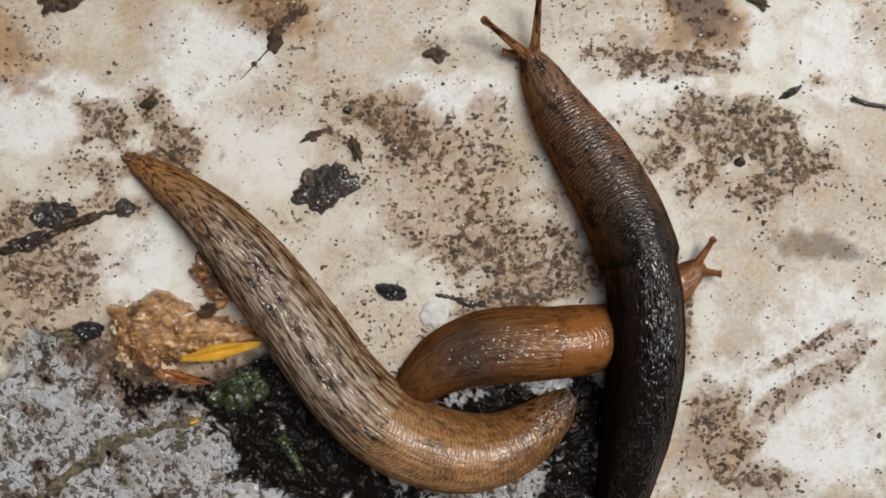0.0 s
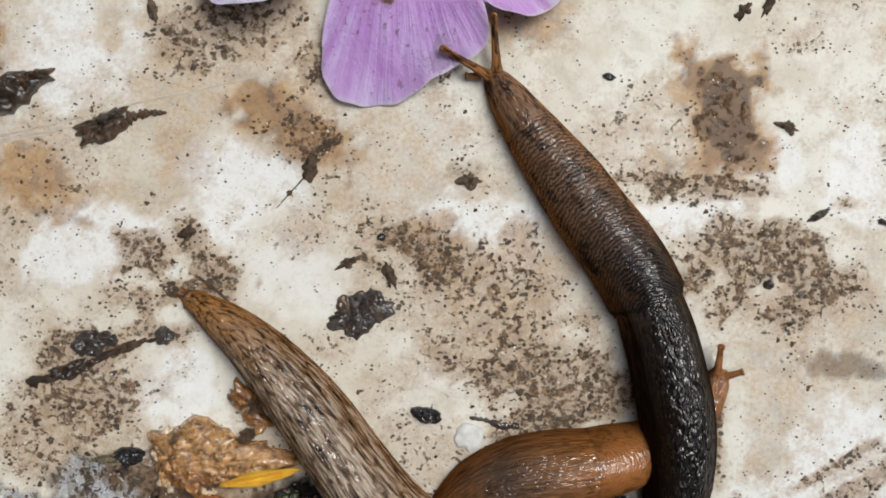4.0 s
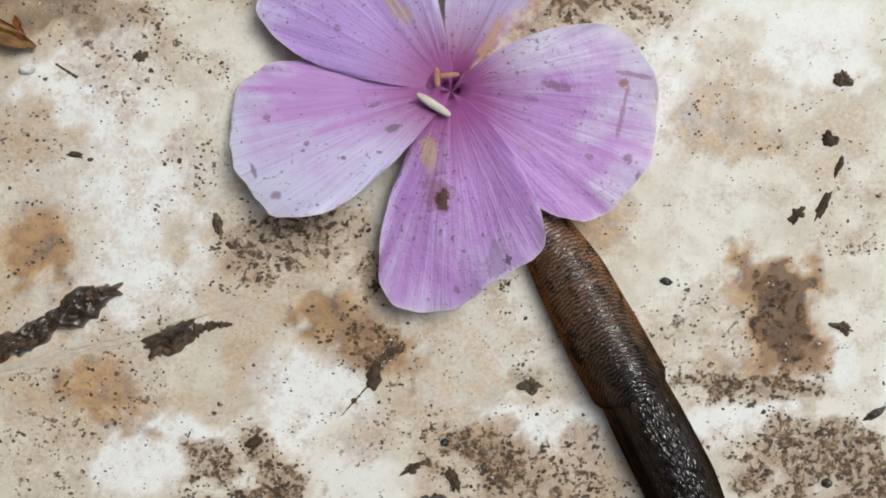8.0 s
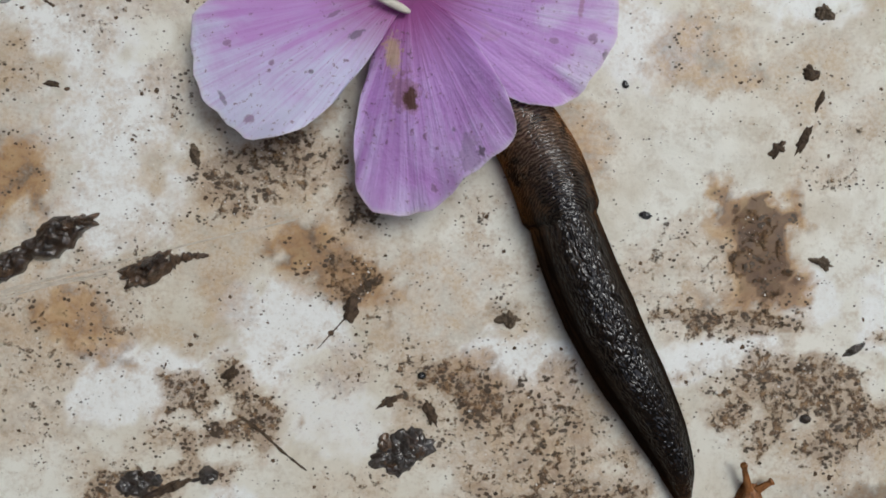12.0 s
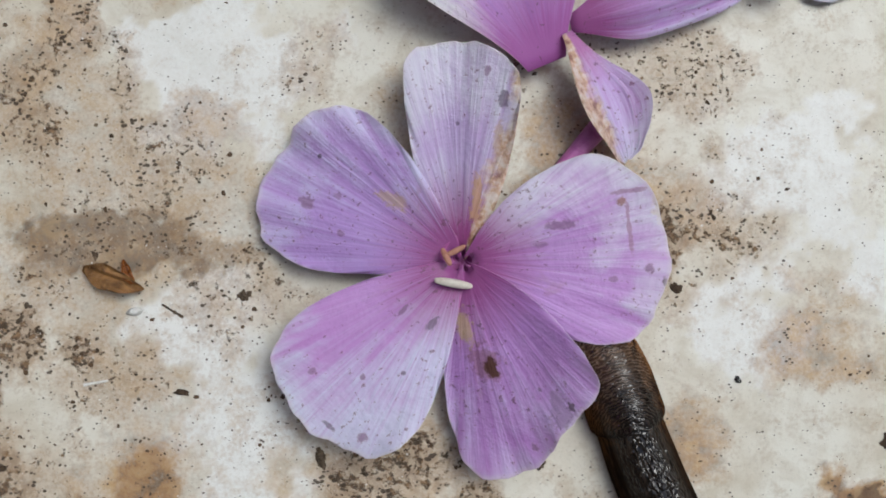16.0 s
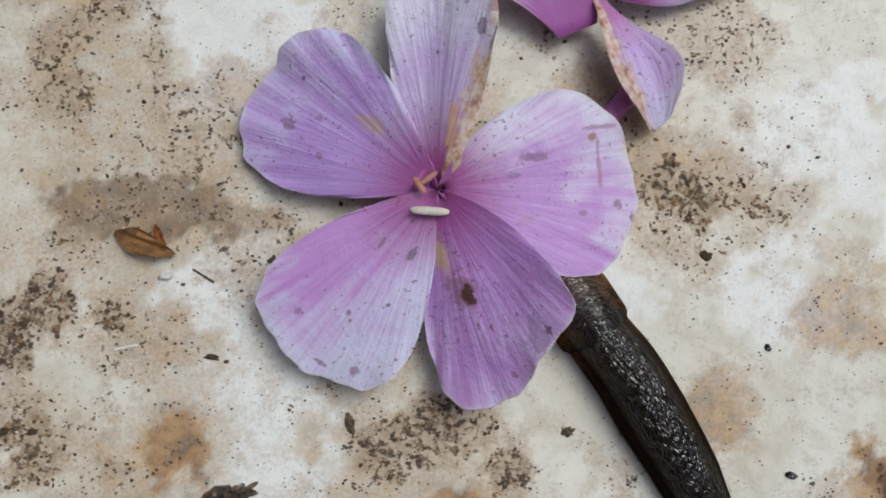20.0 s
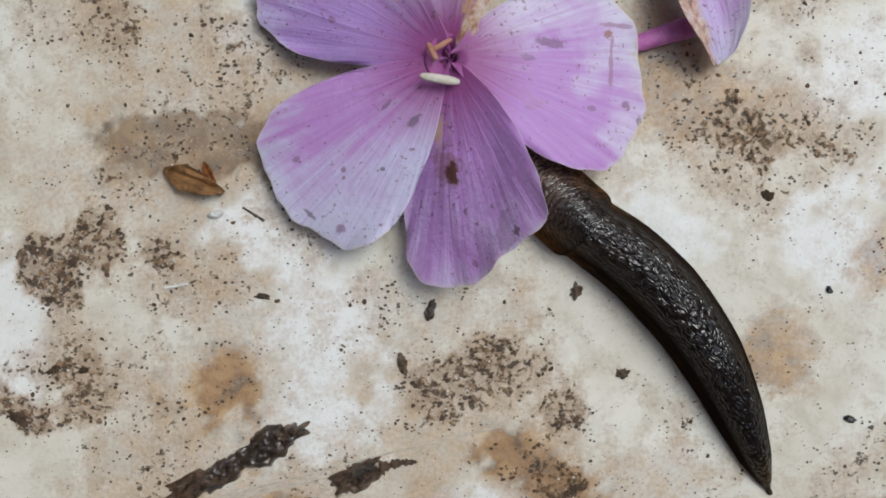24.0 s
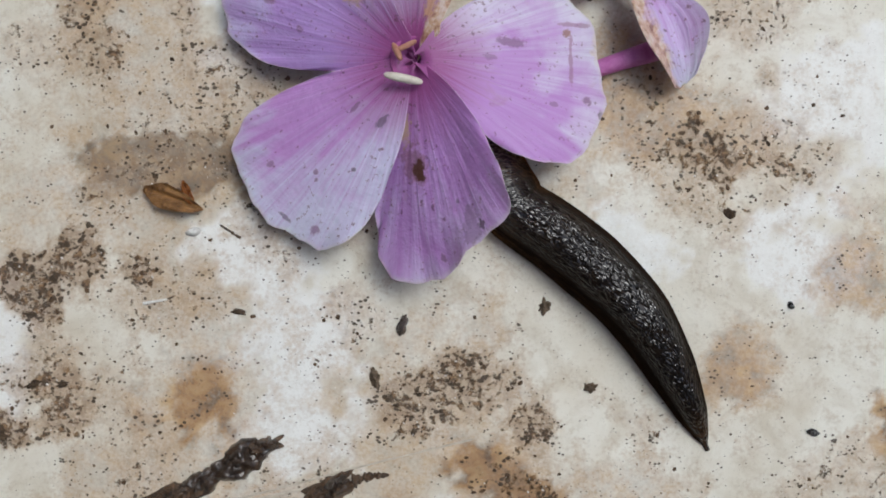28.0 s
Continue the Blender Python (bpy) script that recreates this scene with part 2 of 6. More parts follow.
stain("dirt", 20.10, -10.56, 4.6, 0.8, -8, 0.9)
stain("dirt", 23.74, -14.95, 5.0, 2.4, 0, 0.85)
stain("dirt", -21.92, 12.22, 4.4, 3.0, 0, 0.55)
stain("dirt", -18.00, 5.17, 2.0, 3.0, 0, 0.5)
stain("dirt", 5.33, -10.17, 2.4, 1.0, 0, 0.55)
stain("dirt", -16.00, -16.50, 3.4, 1.6, 0, 1.2)
stain("dirt", -35.98, 30.06, 3.6, 4.0, 0, 0.6)
stain("dirt", -28.61, 23.78, 5.0, 2.2, -30, 0.6)
stain("dirt", -17.11, 28.98, 2.2, 3.6, 0, 0.55)
stain("dirt", 9.96, 28.20, 5.0, 3.0, 0, 0.55)
stain("dirt", 10.53, 17.53, 3.6, 2.4, -20, 0.55)
stain("dirt", -39.22, 9.25, 2.0, 2.8, 0, 1.2)
stain("dirt", -33.13, 9.17, 1.6, 1.8, 0, 0.6)
stain("dirt", -26.60, 17.21, 3.0, 3.0, 0, 0.45)
stain("dirt", -40.98, 8.05, 2.4, 2.4, 20, 1.3)
stain("dirt", -40.59, 1.60, 3.0, 3.0, 0, 0.6)
stain("dirt", -55.82, 1.56, 2.4, 1.6, 0, 1.35)
stain("dirt", -45.10, -2.25, 3.4, 0.9, -30, 1.3)
stain("dirt", -11.04, 0.88, 4.6, 2.6, 0, 0.7)
stain("dirt", -33.67, 8.84, 1.4, 1.8, 0, 0.6)
stain("dirt", 7.20, 16.20, 3.0, 2.6, -40, 0.7)
stain("dirt", -8.32, 1.19, 3.0, 3.4, 0, 0.7)
stain("dirt", 18.72, -10.75, 1.5, 0.5, 35, 1.25, 0.6)
stain("dirt", 21.31, -10.07, 1.9, 0.5, 0, 1.25, 0.6)
stain("dirt", 24.52, -10.85, 1.9, 0.4, -14, 1.2, 0.6)
stain("dirt", 22.03, -27.14, 0.9, 3.4, 12, 1.2, 0.7)
stain("dirt", 11.93, -26.60, 4.6, 1.0, 14, 1.5, 0.7)
stain("dirt", -38.90, 24.97, 5.5, 2.0, 0, 0.5)
# soft dark patches, grey-brown and brown
stain("grey", -30.47, 16.04, 4.4, 1.8, 0, 1.3)
stain("grey", -36.38, 14.89, 2.6, 1.2, 20, 0.6)
stain("grey", 32.46, -23.02, 3.4, 0.9, -8, 0.8)
stain("grey", 4.93, -9.77, 1.4, 0.8, 0, 0.5)
stain("dirt", 21.67, -5.37, 1.6, 2.8, -20, 0.75)
stain("grey", -26.99, 15.71, 5.0, 1.0, 0, 0.6)
stain("rust", 2.37, 20.72, 4.6, 3.4, 30, 0.55)
stain("dirt", 7.8, 15.78, 1.4, 3.4, 20, 1.0)
stain("dirt", 12.86, 15.96, 1.8, 0.9, -10, 0.9)
stain("rust", -29.6, -0.01, 3.4, 3.6, 0, 0.62, 0.6)
stain("rust", 8.68, 1.17, 2.6, 2.0, -20, 0.6, 0.8)
stain("rust", -8.76, -5.7, 4.4, 1.8, -15, 0.9, 0.8)
stain("dirt", -11.58, -0.43, 4.2, 3.0, 20, 0.85)
# grime along ridges, drips and scratches
stain("dirt", 31.91, -31.66, 5, 0.45, 31, 1)
stain("dirt", 31.27, -29.73, 3, 0.3, 31, 0.9)
stain("rust", 24.79, -36.19, 2.4, 2.6, 0, 0.6)
stain("dirt", 24.79, -36.19, 2.4, 2.6, 0, 0.9)
stain("dirt", 26.63, -39.07, 3, 1.2, 0, 1)
stain("rust", 27.00, -23.54, 3, 1.6, 0, 0.35)
stain("dirt", 22.68, -19.19, 1, 3, -10, 1)
stain("dirt", 23.15, -10.41, 3.6, 0.5, -10, 1.2)
stain("dirt", -1.79, -16.10, 1.6, 0.45, -25, 1.2)
stain("dirt", -16.53, -21.16, 3, 1, 0, 0.9)
stain("dirt", -21.80, -22.43, 2.6, 1.4, 10, 1.1)
stain("dirt", 13.65, -25.79, 3.4, 0.8, 18, 1.4)
stain("dirt", -3.26, -10.26, 0.25, 3.6, 0, 1.2)
stain("dirt", -5.91, -7.10, 2.8, 1.6, -25, 1.1)
stain("rust", -5.91, -6.90, 3.2, 1.8, -25, 0.9)
stain("dirt", -14.18, -1.98, 2, 1.4, 0, 0.9)
stain("dirt", -1.95, -13.81, 2.4, 1.2, 0, 0.8)
stain("dirt", -14.14, -14.57, 1, 1.6, 0, 0.9)
stain("dirt", -15.31, -16.53, 2.4, 1.2, 0, 1.2)
stain("dirt", 3.20, -15.80, 3.4, 1.4, -35, 1.1)
stain("rust", 3.20, -15.80, 3, 1.2, -35, 0.5)
stain("dirt", 19.54, -10.29, 4.4, 0.6, -5, 1.3)
stain("dirt", 23.95, -14.67, 5, 2.4, 0, 1)
stain("rust", -30.17, -0.05, 3.4, 4, 0, 0.5)
stain("dirt", 6.51, 16.78, 1.4, 1.2, 0, 1)
stain("dirt", 8.09, 14.53, 1.2, 1.2, 0, 0.9)
stain("dirt", 12.57, 15.92, 1.6, 0.6, 0, 0.9)
stain("grey", -32.53, 16.22, 4, 1.6, 0, 1.3)
stain("grey", -31.20, 16.60, 2.6, 1.1, 0, 1.6, 1.3)
stain("rust", 22.60, -5.10, 2.2, 2.9, 20, 1.8, 1.0)
stain("rust", 22.20, -5.60, 3.4, 3.6, 30, 0.75, 1.2)
stain("dirt", -36.65, 25.36, 4, 2.2, -40, 0.7)
stain("dirt", -30.92, 27.36, 1.6, 2.2, 0, 0.7)
stain("dirt", -40.23, 9.46, 1.8, 1.8, 0, 1.3)
stain("dirt", -33.73, 8.59, 1.2, 1, 0, 0.9)
stain("dirt", -13.91, -0.82, 2, 2.4, 0, 0.9)
stain("dirt", -9.67, 0.55, 1.6, 1.2, 0, 1.1)
stain("rust", 17.67, 8.18, 2, 2.6, 0, 0.5)
stain("dirt", -39.34, -2.23, 2.4, 1.4, 0, 0.9)
stain("dirt", -52.03, 25.14, 3, 2.4, 0, 0.6)
stain("dirt", -40.57, 8.45, 2.2, 1.8, 30, 1.2)
stain("dirt", -33.68, 8.84, 1.2, 1, 0, 0.8)
stain("dirt", -39.78, 0.79, 2.6, 1.6, 0, 0.9)
stain("dirt", -56.24, 1.56, 2.6, 1, 0, 1.2)
stain("dirt", -44.69, -2.46, 2.4, 0.8, -30, 1.2)
stain("dirt", -10.65, 1.67, 3, 1.4, 20, 1)
stain("dirt", -5.59, -2.65, 1.6, 2.4, 0, 0.9)
# bare white patches
stain("pale", 5.78, -13.44, 3.4, 2.2, -20, 1.2)
stain("pale", 19.54, -13.07, 3.6, 1.6, 5, 1.2)
stain("pale", 6.98, -13.83, 3.2, 2.2, 0, 0.9)
stain("pale", -14.16, -25.30, 4.4, 2.6, 10, 1.0)
stain("pale", 20.88, -12.67, 4.4, 1.4, 8, 1.0)
stain("pale", 32.44, -37.01, 5.6, 3.6, 20, 0.9)
stain("pale", -20.45, -15.16, 4.0, 3.0, 0, 0.8)
stain("pale", 29.27, -35.52, 8.0, 4.0, 25, 0.9)
stain("pale", 33.76, -27.65, 5.0, 3.0, 20, 0.8)
stain("pale", -9.92, -11.43, 5.0, 3.0, 0, 0.8)
stain("pale", 33.29, -9.80, 4.0, 3.0, 0, 0.8)
stain("pale", -6.75, -16.69, 4.0, 3.0, 0, 0.5)
stain("pale", 4.94, -13.75, 2.2, 2.2, 0, 0.9)
stain("pale", -21.90, -2.31, 4.0, 3.6, 30, 0.7)
stain("pale", 26.91, -8.56, 3.0, 2.0, 0, 0.9)
stain("pale", 25.16, 14.54, 4.0, 3.4, 0, 0.7)
stain("pale", -23.26, 29.07, 6.4, 4.8, 10, 0.9)
stain("pale", 17.95, 20.70, 5.4, 4.6, 0, 0.7)
stain("pale", -25.41, 9.88, 5.6, 3.2, 0, 0.7)
stain("pale", -45.08, 3.21, 2.8, 4.6, 0, 0.9)
stain("pale", -56.21, 15.42, 3.0, 5.4, 0, 0.8)
stain("pale", -22.87, 3.24, 6.0, 3.4, 0, 0.7)
stain("pale", 1.08, 10.93, 5.0, 2.0, -20, 0.8)
stain("pale", 13.20, 10.07, 4.0, 3.6, 0, 0.7)
# dark wet hollow
stain("wet", -16.15, -37.97, 10.5, 6.4, -10, 1.0, 0.6)
stain("wet", -7.41, -37.41, 7.0, 5.4, 0, 1.0, 0.5)
stain("wet", 6.89, -41.37, 9.0, 3.0, 0, 1.0, 0.4)
stain("wet", 9.80, -34.37, 4.6, 2.2, 10, 1.0, 0.5)
stain("wet", 14.56, -38.91, 3.4, 3.6, 0, 1.0, 0.4)
stain("wet", -19.32, -31.91, 4.5, 2.2, 0, 0.7, 0.8)
stain("dirt", -20.6, -26.8, 4.0, 2.6, 0, 1.0)
stain("dirt", -22.76, -29.36, 5.6, 3.0, 0, 0.75, 0.8)
stain("wet", -16.63, -30.6, 3.0, 1.6, 0, 0.5, 0.8)
stain("rust", -17.2, -30.6, 2.8, 1.0, -15, 0.7, 0.9)
stain("wet", -0.6, -37.8, 4.0, 3.2, -40, 1.0, 0.4)
stain("dirt", 12.3, -25.6, 5.0, 1.2, 14, 1.4, 0.7)

CLOUDY = clouds(XX * 0.14 + 60, YY * 0.14 + 20, 5)
LAYERS["dirt"] = np.maximum(LAYERS["dirt"], 0.52 * smooth(0.52, 0.70, CLOUDY) * (1 - 0.8 * LAYERS["pale"]))
LAYERS["rust"] = np.maximum(LAYERS["rust"], 0.32 * smooth(0.50, 0.70, clouds(XX * 0.11 + 11, YY * 0.11 + 80, 5)) * (1 - 0.8 * LAYERS["pale"]))
# black mud plus the slugs' contact shade, painted into the slab's colour
stain("deep_shade", -2.44, -37.31, 4.2, 4.4, -50, 1.0, 0.5)
stain("deep_shade", 1.48, -40.70, 5.0, 1.8, -20, 1.0, 0.5)
stain("deep_shade", -7.50, -33.57, 3.2, 2.0, 0, 0.8, 0.7)
stain("deep_shade", -5.18, -34.68, 7.5, 2.9, -57, 1.0, 0.5)
stain("deep_shade", -11.29, -34.23, 3.2, 1.0, -10, 0.7, 0.8)
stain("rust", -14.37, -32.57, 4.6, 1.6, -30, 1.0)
stain("deep_shade", -6.01, -31.62, 3.0, 2.0, -50, 1.0, 0.6)
stain("deep_shade", 9.42, -34.57, 4.4, 1.4, 12, 0.9, 0.5)
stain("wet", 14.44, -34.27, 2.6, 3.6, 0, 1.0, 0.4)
stain("deep_shade", 15.03, -34.65, 1.7, 4.0, 0, 1.0, 0.5)
stain("deep_shade", 5.15, -33.31, 3.0, 1.0, 20, 0.9, 0.5)
stain("deep_shade", 14.96, -39.29, 1.8, 4.0, 0, 0.9, 0.5)
stain("deep_shade", -6.81, -30.11, 2.2, 3.0, 0, 0.9, 0.5)
stain("deep_shade", -1.0, -38.0, 3.4, 2.2, -40, 1.0, 0.4)
stain("deep_shade", -5.90, -36.62, 4.4, 3.4, -45, 1.0, 0.5)
LAYERS["dirt"] = np.maximum(LAYERS["dirt"], 0.38 * LAYERS["rust"])
HILLS = 0.5 * (clouds(XX * 0.12, YY * 0.12, 4) - 0.5) + 0.14 * (clouds(XX * 0.8, YY * 0.8, 4) - 0.5)
NEAR = np.exp(-((np.maximum(np.abs(XX + 8) - 52, 0) / 8) ** 2)) * np.exp(-((np.maximum(np.abs(YY + 3) - 49, 0) / 8) ** 2))
for k in LAYERS:
    LAYERS[k] = LAYERS[k] * np.where(NEAR > 0.02, 1.0, 0.0)
HEIGHT = NEAR * (HILLS - 0.22 * LAYERS["wet"] + 0.05 * LAYERS["dirt"] * EDGE2)


def ground_height(x, y):
    i, j = np.clip(np.searchsorted(GX, x), 1, len(GX) - 1), np.clip(np.searchsorted(GY, y), 1, len(GY) - 1)
    return float(HEIGHT[j, i])


def make_slab():
    m, nt, b = material("stained_stone", 0.42, 0.25)
    p = coords(nt)
    rust, dirt, pale, wet, grey, deep_shade = (attribute(nt, k) for k in ("rust", "dirt", "pale", "wet", "grey", "deep_shade"))
    broad, mid, fine = grain(nt, p, 0.09, 5, 0.6, 0.4), grain(nt, p, 0.55, 6, 0.65, 0.3), grain(nt, p, 3.2, 5, 0.65)
    both = sums(nt, "ADD", sums(nt, "MULTIPLY", mid, 0.55), sums(nt, "MULTIPLY", fine, 0.45))

    def edged(layer, push, lo, hi):
        return span(nt, sums(nt, "ADD", layer, sums(nt, "MULTIPLY", sums(nt, "SUBTRACT", both, 0.5), push)), lo, hi)

    blotch = grain(nt, p, 0.23, 6, 0.62, 0.5)
    col = mix(nt, span(nt, broad, 0.40, 0.60), (0.63, 0.59, 0.495), (0.71, 0.695, 0.62))
    col = mix(nt, span(nt, blotch, 0.50, 0.66, 0.0, 0.48), col, (0.46, 0.395, 0.285))
    col = mix(nt, span(nt, both, 0.50, 0.62, 0.0, 0.32), col, (0.38, 0.31, 0.225))
    col = mix(nt, sums(nt, "MULTIPLY", edged(pale, 1.3, 0.15, 0.6), 0.9), col, ramp(nt, both, (0.4, (0.79, 0.80, 0.78)), (0.6, (0.72, 0.715, 0.68))))
    col = mix(nt, sums(nt, "MULTIPLY", edged(grey, 1.1, 0.15, 0.85), 0.85), col, (0.155, 0.125, 0.095))
    spread = edged(rust, 1.2, 0.08, 0.78)
    brown = ramp(nt, mid, (0.36, (0.11, 0.053, 0.019)), (0.50, (0.32, 0.165, 0.055)), (0.62, (0.50, 0.325, 0.15)))
    col = mix(nt, sums(nt, "MULTIPLY", spread, 0.9), col, brown)
    core = span(nt, sums(nt, "ADD", rust, sums(nt, "MULTIPLY", sums(nt, "SUBTRACT", mid, 0.5), 1.2)), 0.82, 1.25)
    col = mix(nt, sums(nt, "MULTIPLY", core, 0.75), col, (0.085, 0.046, 0.024))
    clump = grain(nt, p, 0.75, 6, 0.7, 0.5)
    flecks = grain(nt, p, 1.9, 5, 0.66, 0.3)
    wash = sums(nt, "MULTIPLY", edged(dirt, 1.6, 0.15, 0.8), sums(nt, "SUBTRACT", span(nt, core, 0.0, 1.0, 1.0, 0.25), sums(nt, "MULTIPLY", spread, 0.45), True))
    col = mix(nt, sums(nt, "MULTIPLY", wash, 0.75), col, ramp(nt, clump, (0.38, (0.27, 0.17, 0.095)), (0.5, (0.43, 0.31, 0.20)), (0.62, (0.58, 0.48, 0.36))))
    crust = sums(nt, "ADD", sums(nt, "MULTIPLY", sums(nt, "SUBTRACT", flecks, 0.5), 3.4), sums(nt, "MULTIPLY", sums(nt, "SUBTRACT", clump, 0.5), 3.2))
    film = span(nt, sums(nt, "ADD", sums(nt, "MINIMUM", dirt, 1.05), crust), 0.85, 1.25)
    film = sums(nt, "MULTIPLY", film, span(nt, dirt, 0.06, 0.35))
    col = mix(nt, sums(nt, "MULTIPLY", film, 0.9), col, ramp(nt, grain(nt, p, 1.7, 4, 0.65), (0.38, (0.026, 0.015, 0.008)), (0.50, (0.10, 0.053, 0.024)), (0.62, (0.27, 0.16, 0.075))))
    crumbs = sums(nt, "MULTIPLY", span(nt, grain(nt, p, 3.6, 4, 0.62, 0.2), 0.60, 0.66), sums(nt, "SUBTRACT", span(nt, dirt, 0.15, 0.5), spread, True))
    col = mix(nt, sums(nt, "MULTIPLY", crumbs, 0.6), col, (0.62, 0.55, 0.45))
    # specks: many in grime, few elsewhere
    dots = cells(nt, scaled(nt, p, 1.0, 1.35, 1.0), 2.3)
    few = grain(nt, p, 0.7, 3, 0.6)
    size = sums(nt, "MULTIPLY", span(nt, few, 0.40, 0.70), sums(nt, "ADD", sums(nt, "MULTIPLY", dirt, 0.42), sums(nt, "ADD", sums(nt, "MULTIPLY", rust, 0.10), 0.235)))
    speck = span(nt, sums(nt, "SUBTRACT", size, sums(nt, "ADD", dots, sums(nt, "MULTIPLY", sums(nt, "SUBTRACT", fine, 0.5), 0.5))), -0.02, 0.05)
    col = mix(nt, sums(nt, "MULTIPLY", speck, 0.9), col, ramp(nt, few, (0.45, (0.20, 0.15, 0.105)), (0.62, (0.06, 0.042, 0.028))))
    grit = span(nt, grain(nt, p, 4.0, 3, 0.7), 0.58, 0.66)
    col = mix(nt, sums(nt, "MULTIPLY", grit, sums(nt, "ADD", sums(nt, "MULTIPLY", film, 0.8), 0.10)), col, (0.06, 0.042, 0.026))
    # the wet hollow: dark mud under a film of water
    wetmask = sums(nt, "MULTIPLY", wet, span(nt, grain(nt, p, 0.45, 5, 0.6, 0.6), 0.22, 0.36, 0.6, 1.25), True)
    silt_sheen = grain(nt, p, 0.33, 5, 0.6, 0.9)
    pits = sums(nt, "ADD", sums(nt, "MULTIPLY", grain(nt, p, 1.5, 3, 0.6, 1.0), 0.6), sums(nt, "MULTIPLY", grain(nt, p, 3.0, 2, 0.55, 0.6), 0.4))
    # the blue-grey end paints sky reflection on the water into the mud colour
    mud = ramp(nt, silt_sheen, (0.36, (0.15, 0.105, 0.068)), (0.43, (0.27, 0.245, 0.215)), (0.52, (0.43, 0.435, 0.445)))
    mud = mix(nt, span(nt, sums(nt, "ADD", rust, sums(nt, "MULTIPLY", sums(nt, "SUBTRACT", silt_sheen, 0.5), 1.6)), 0.35, 0.75, 0.0, 0.85), mud, (0.15, 0.08, 0.03))
    mud = mix(nt, span(nt, sums(nt, "ADD", pits, sums(nt, "MULTIPLY", sums(nt, "SUBTRACT", silt_sheen, 0.5), -0.35)), 0.508, 0.535, 0.0, 0.95), mud, (0.085, 0.064, 0.046))
    # dark mud and painted shade beside the slugs, with the gloss cut there
    murk_shade = sums(nt, "MULTIPLY", span(nt, sums(nt, "SUBTRACT", sums(nt, "ADD", deep_shade, sums(nt, "MULTIPLY", sums(nt, "SUBTRACT", pits, 0.5), 1.5)), sums(nt, "MULTIPLY", sums(nt, "SUBTRACT", silt_sheen, 0.5), 3.2)), 0.35, 0.6), span(nt, wetmask, 0.25, 0.75))
    mud = mix(nt, murk_shade, mud, (0.006, 0.0045, 0.0035))
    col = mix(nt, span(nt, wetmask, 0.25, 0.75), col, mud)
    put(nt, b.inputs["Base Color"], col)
    dull = sums(nt, "ADD", span(nt, mid, 0.3, 0.7, 0.28, 0.5), sums(nt, "MULTIPLY", film, 0.15))
    put(nt, b.inputs["Roughness"], sums(nt, "SUBTRACT", dull, sums(nt, "MULTIPLY", wetmask, 0.2), True))
    h = sums(nt, "ADD", sums(nt, "MULTIPLY", fine, 0.16), sums(nt, "MULTIPLY", mid, 0.5))
    h = sums(nt, "ADD", h, sums(nt, "MULTIPLY", film, sums(nt, "MULTIPLY", fine, 0.9)))
    h = sums(nt, "ADD", h, sums(nt, "MULTIPLY", speck, 0.35))
    h = sums(nt, "ADD", h, sums(nt, "MULTIPLY", sums(nt, "SUBTRACT", wetmask, murk_shade, True), sums(nt, "MULTIPLY", pits, -3.0)))
    relief(nt, b, h, 0.00017, 0.8)
    water = nt.nodes.new("ShaderNodeBump")
    water.inputs["Strength"].default_value, water.inputs["Distance"].default_value = 1.0, 0.0009
    put(nt, water.inputs["Height"], sums(nt, "SUBTRACT", grain(nt, p, 0.8, 2, 0.45, 0.6), sums(nt, "MULTIPLY", pits, 0.25)))
    nt.links.new(water.outputs[0], b.inputs["Coat Normal"])
    put(nt, b.inputs["Coat Weight"], sums(nt, "SUBTRACT", span(nt, wetmask, 0.35, 0.8), sums(nt, "MULTIPLY", murk_shade, 0.75), True))
    put(nt, b.inputs["Specular IOR Level"], span(nt, wetmask, 0.2, 0.7, 0.25, 0.0))
    b.inputs["Coat Roughness"].default_value, b.inputs["Coat IOR"].default_value = 0.03, 1.52
    ny, nx = XX.shape
    verts = np.stack([XX.ravel(), YY.ravel(), HEIGHT.ravel()], 1)
    k = np.arange(ny * nx).reshape(ny, nx)
    quads = np.stack([k[:-1, :-1], k[:-1, 1:], k[1:, 1:], k[1:, :-1]], -1).reshape(-1, 4)
    me = bpy.data.meshes.new("ground")
    me.from_pydata((verts * MM).tolist(), [], quads.tolist())
    me.materials.append(m)
    me.polygons.foreach_set("use_smooth", [True] * len(me.polygons))
    for name, layer in LAYERS.items():
        a = me.attributes.new(name, "FLOAT", "POINT")
        a.data.foreach_set("value", layer.astype(np.float32).ravel())
    return tagged(new("ground", me), "pale cream stone slab with brown stains and a dark wet hollow", "ground", kind="structure")


make_slab()


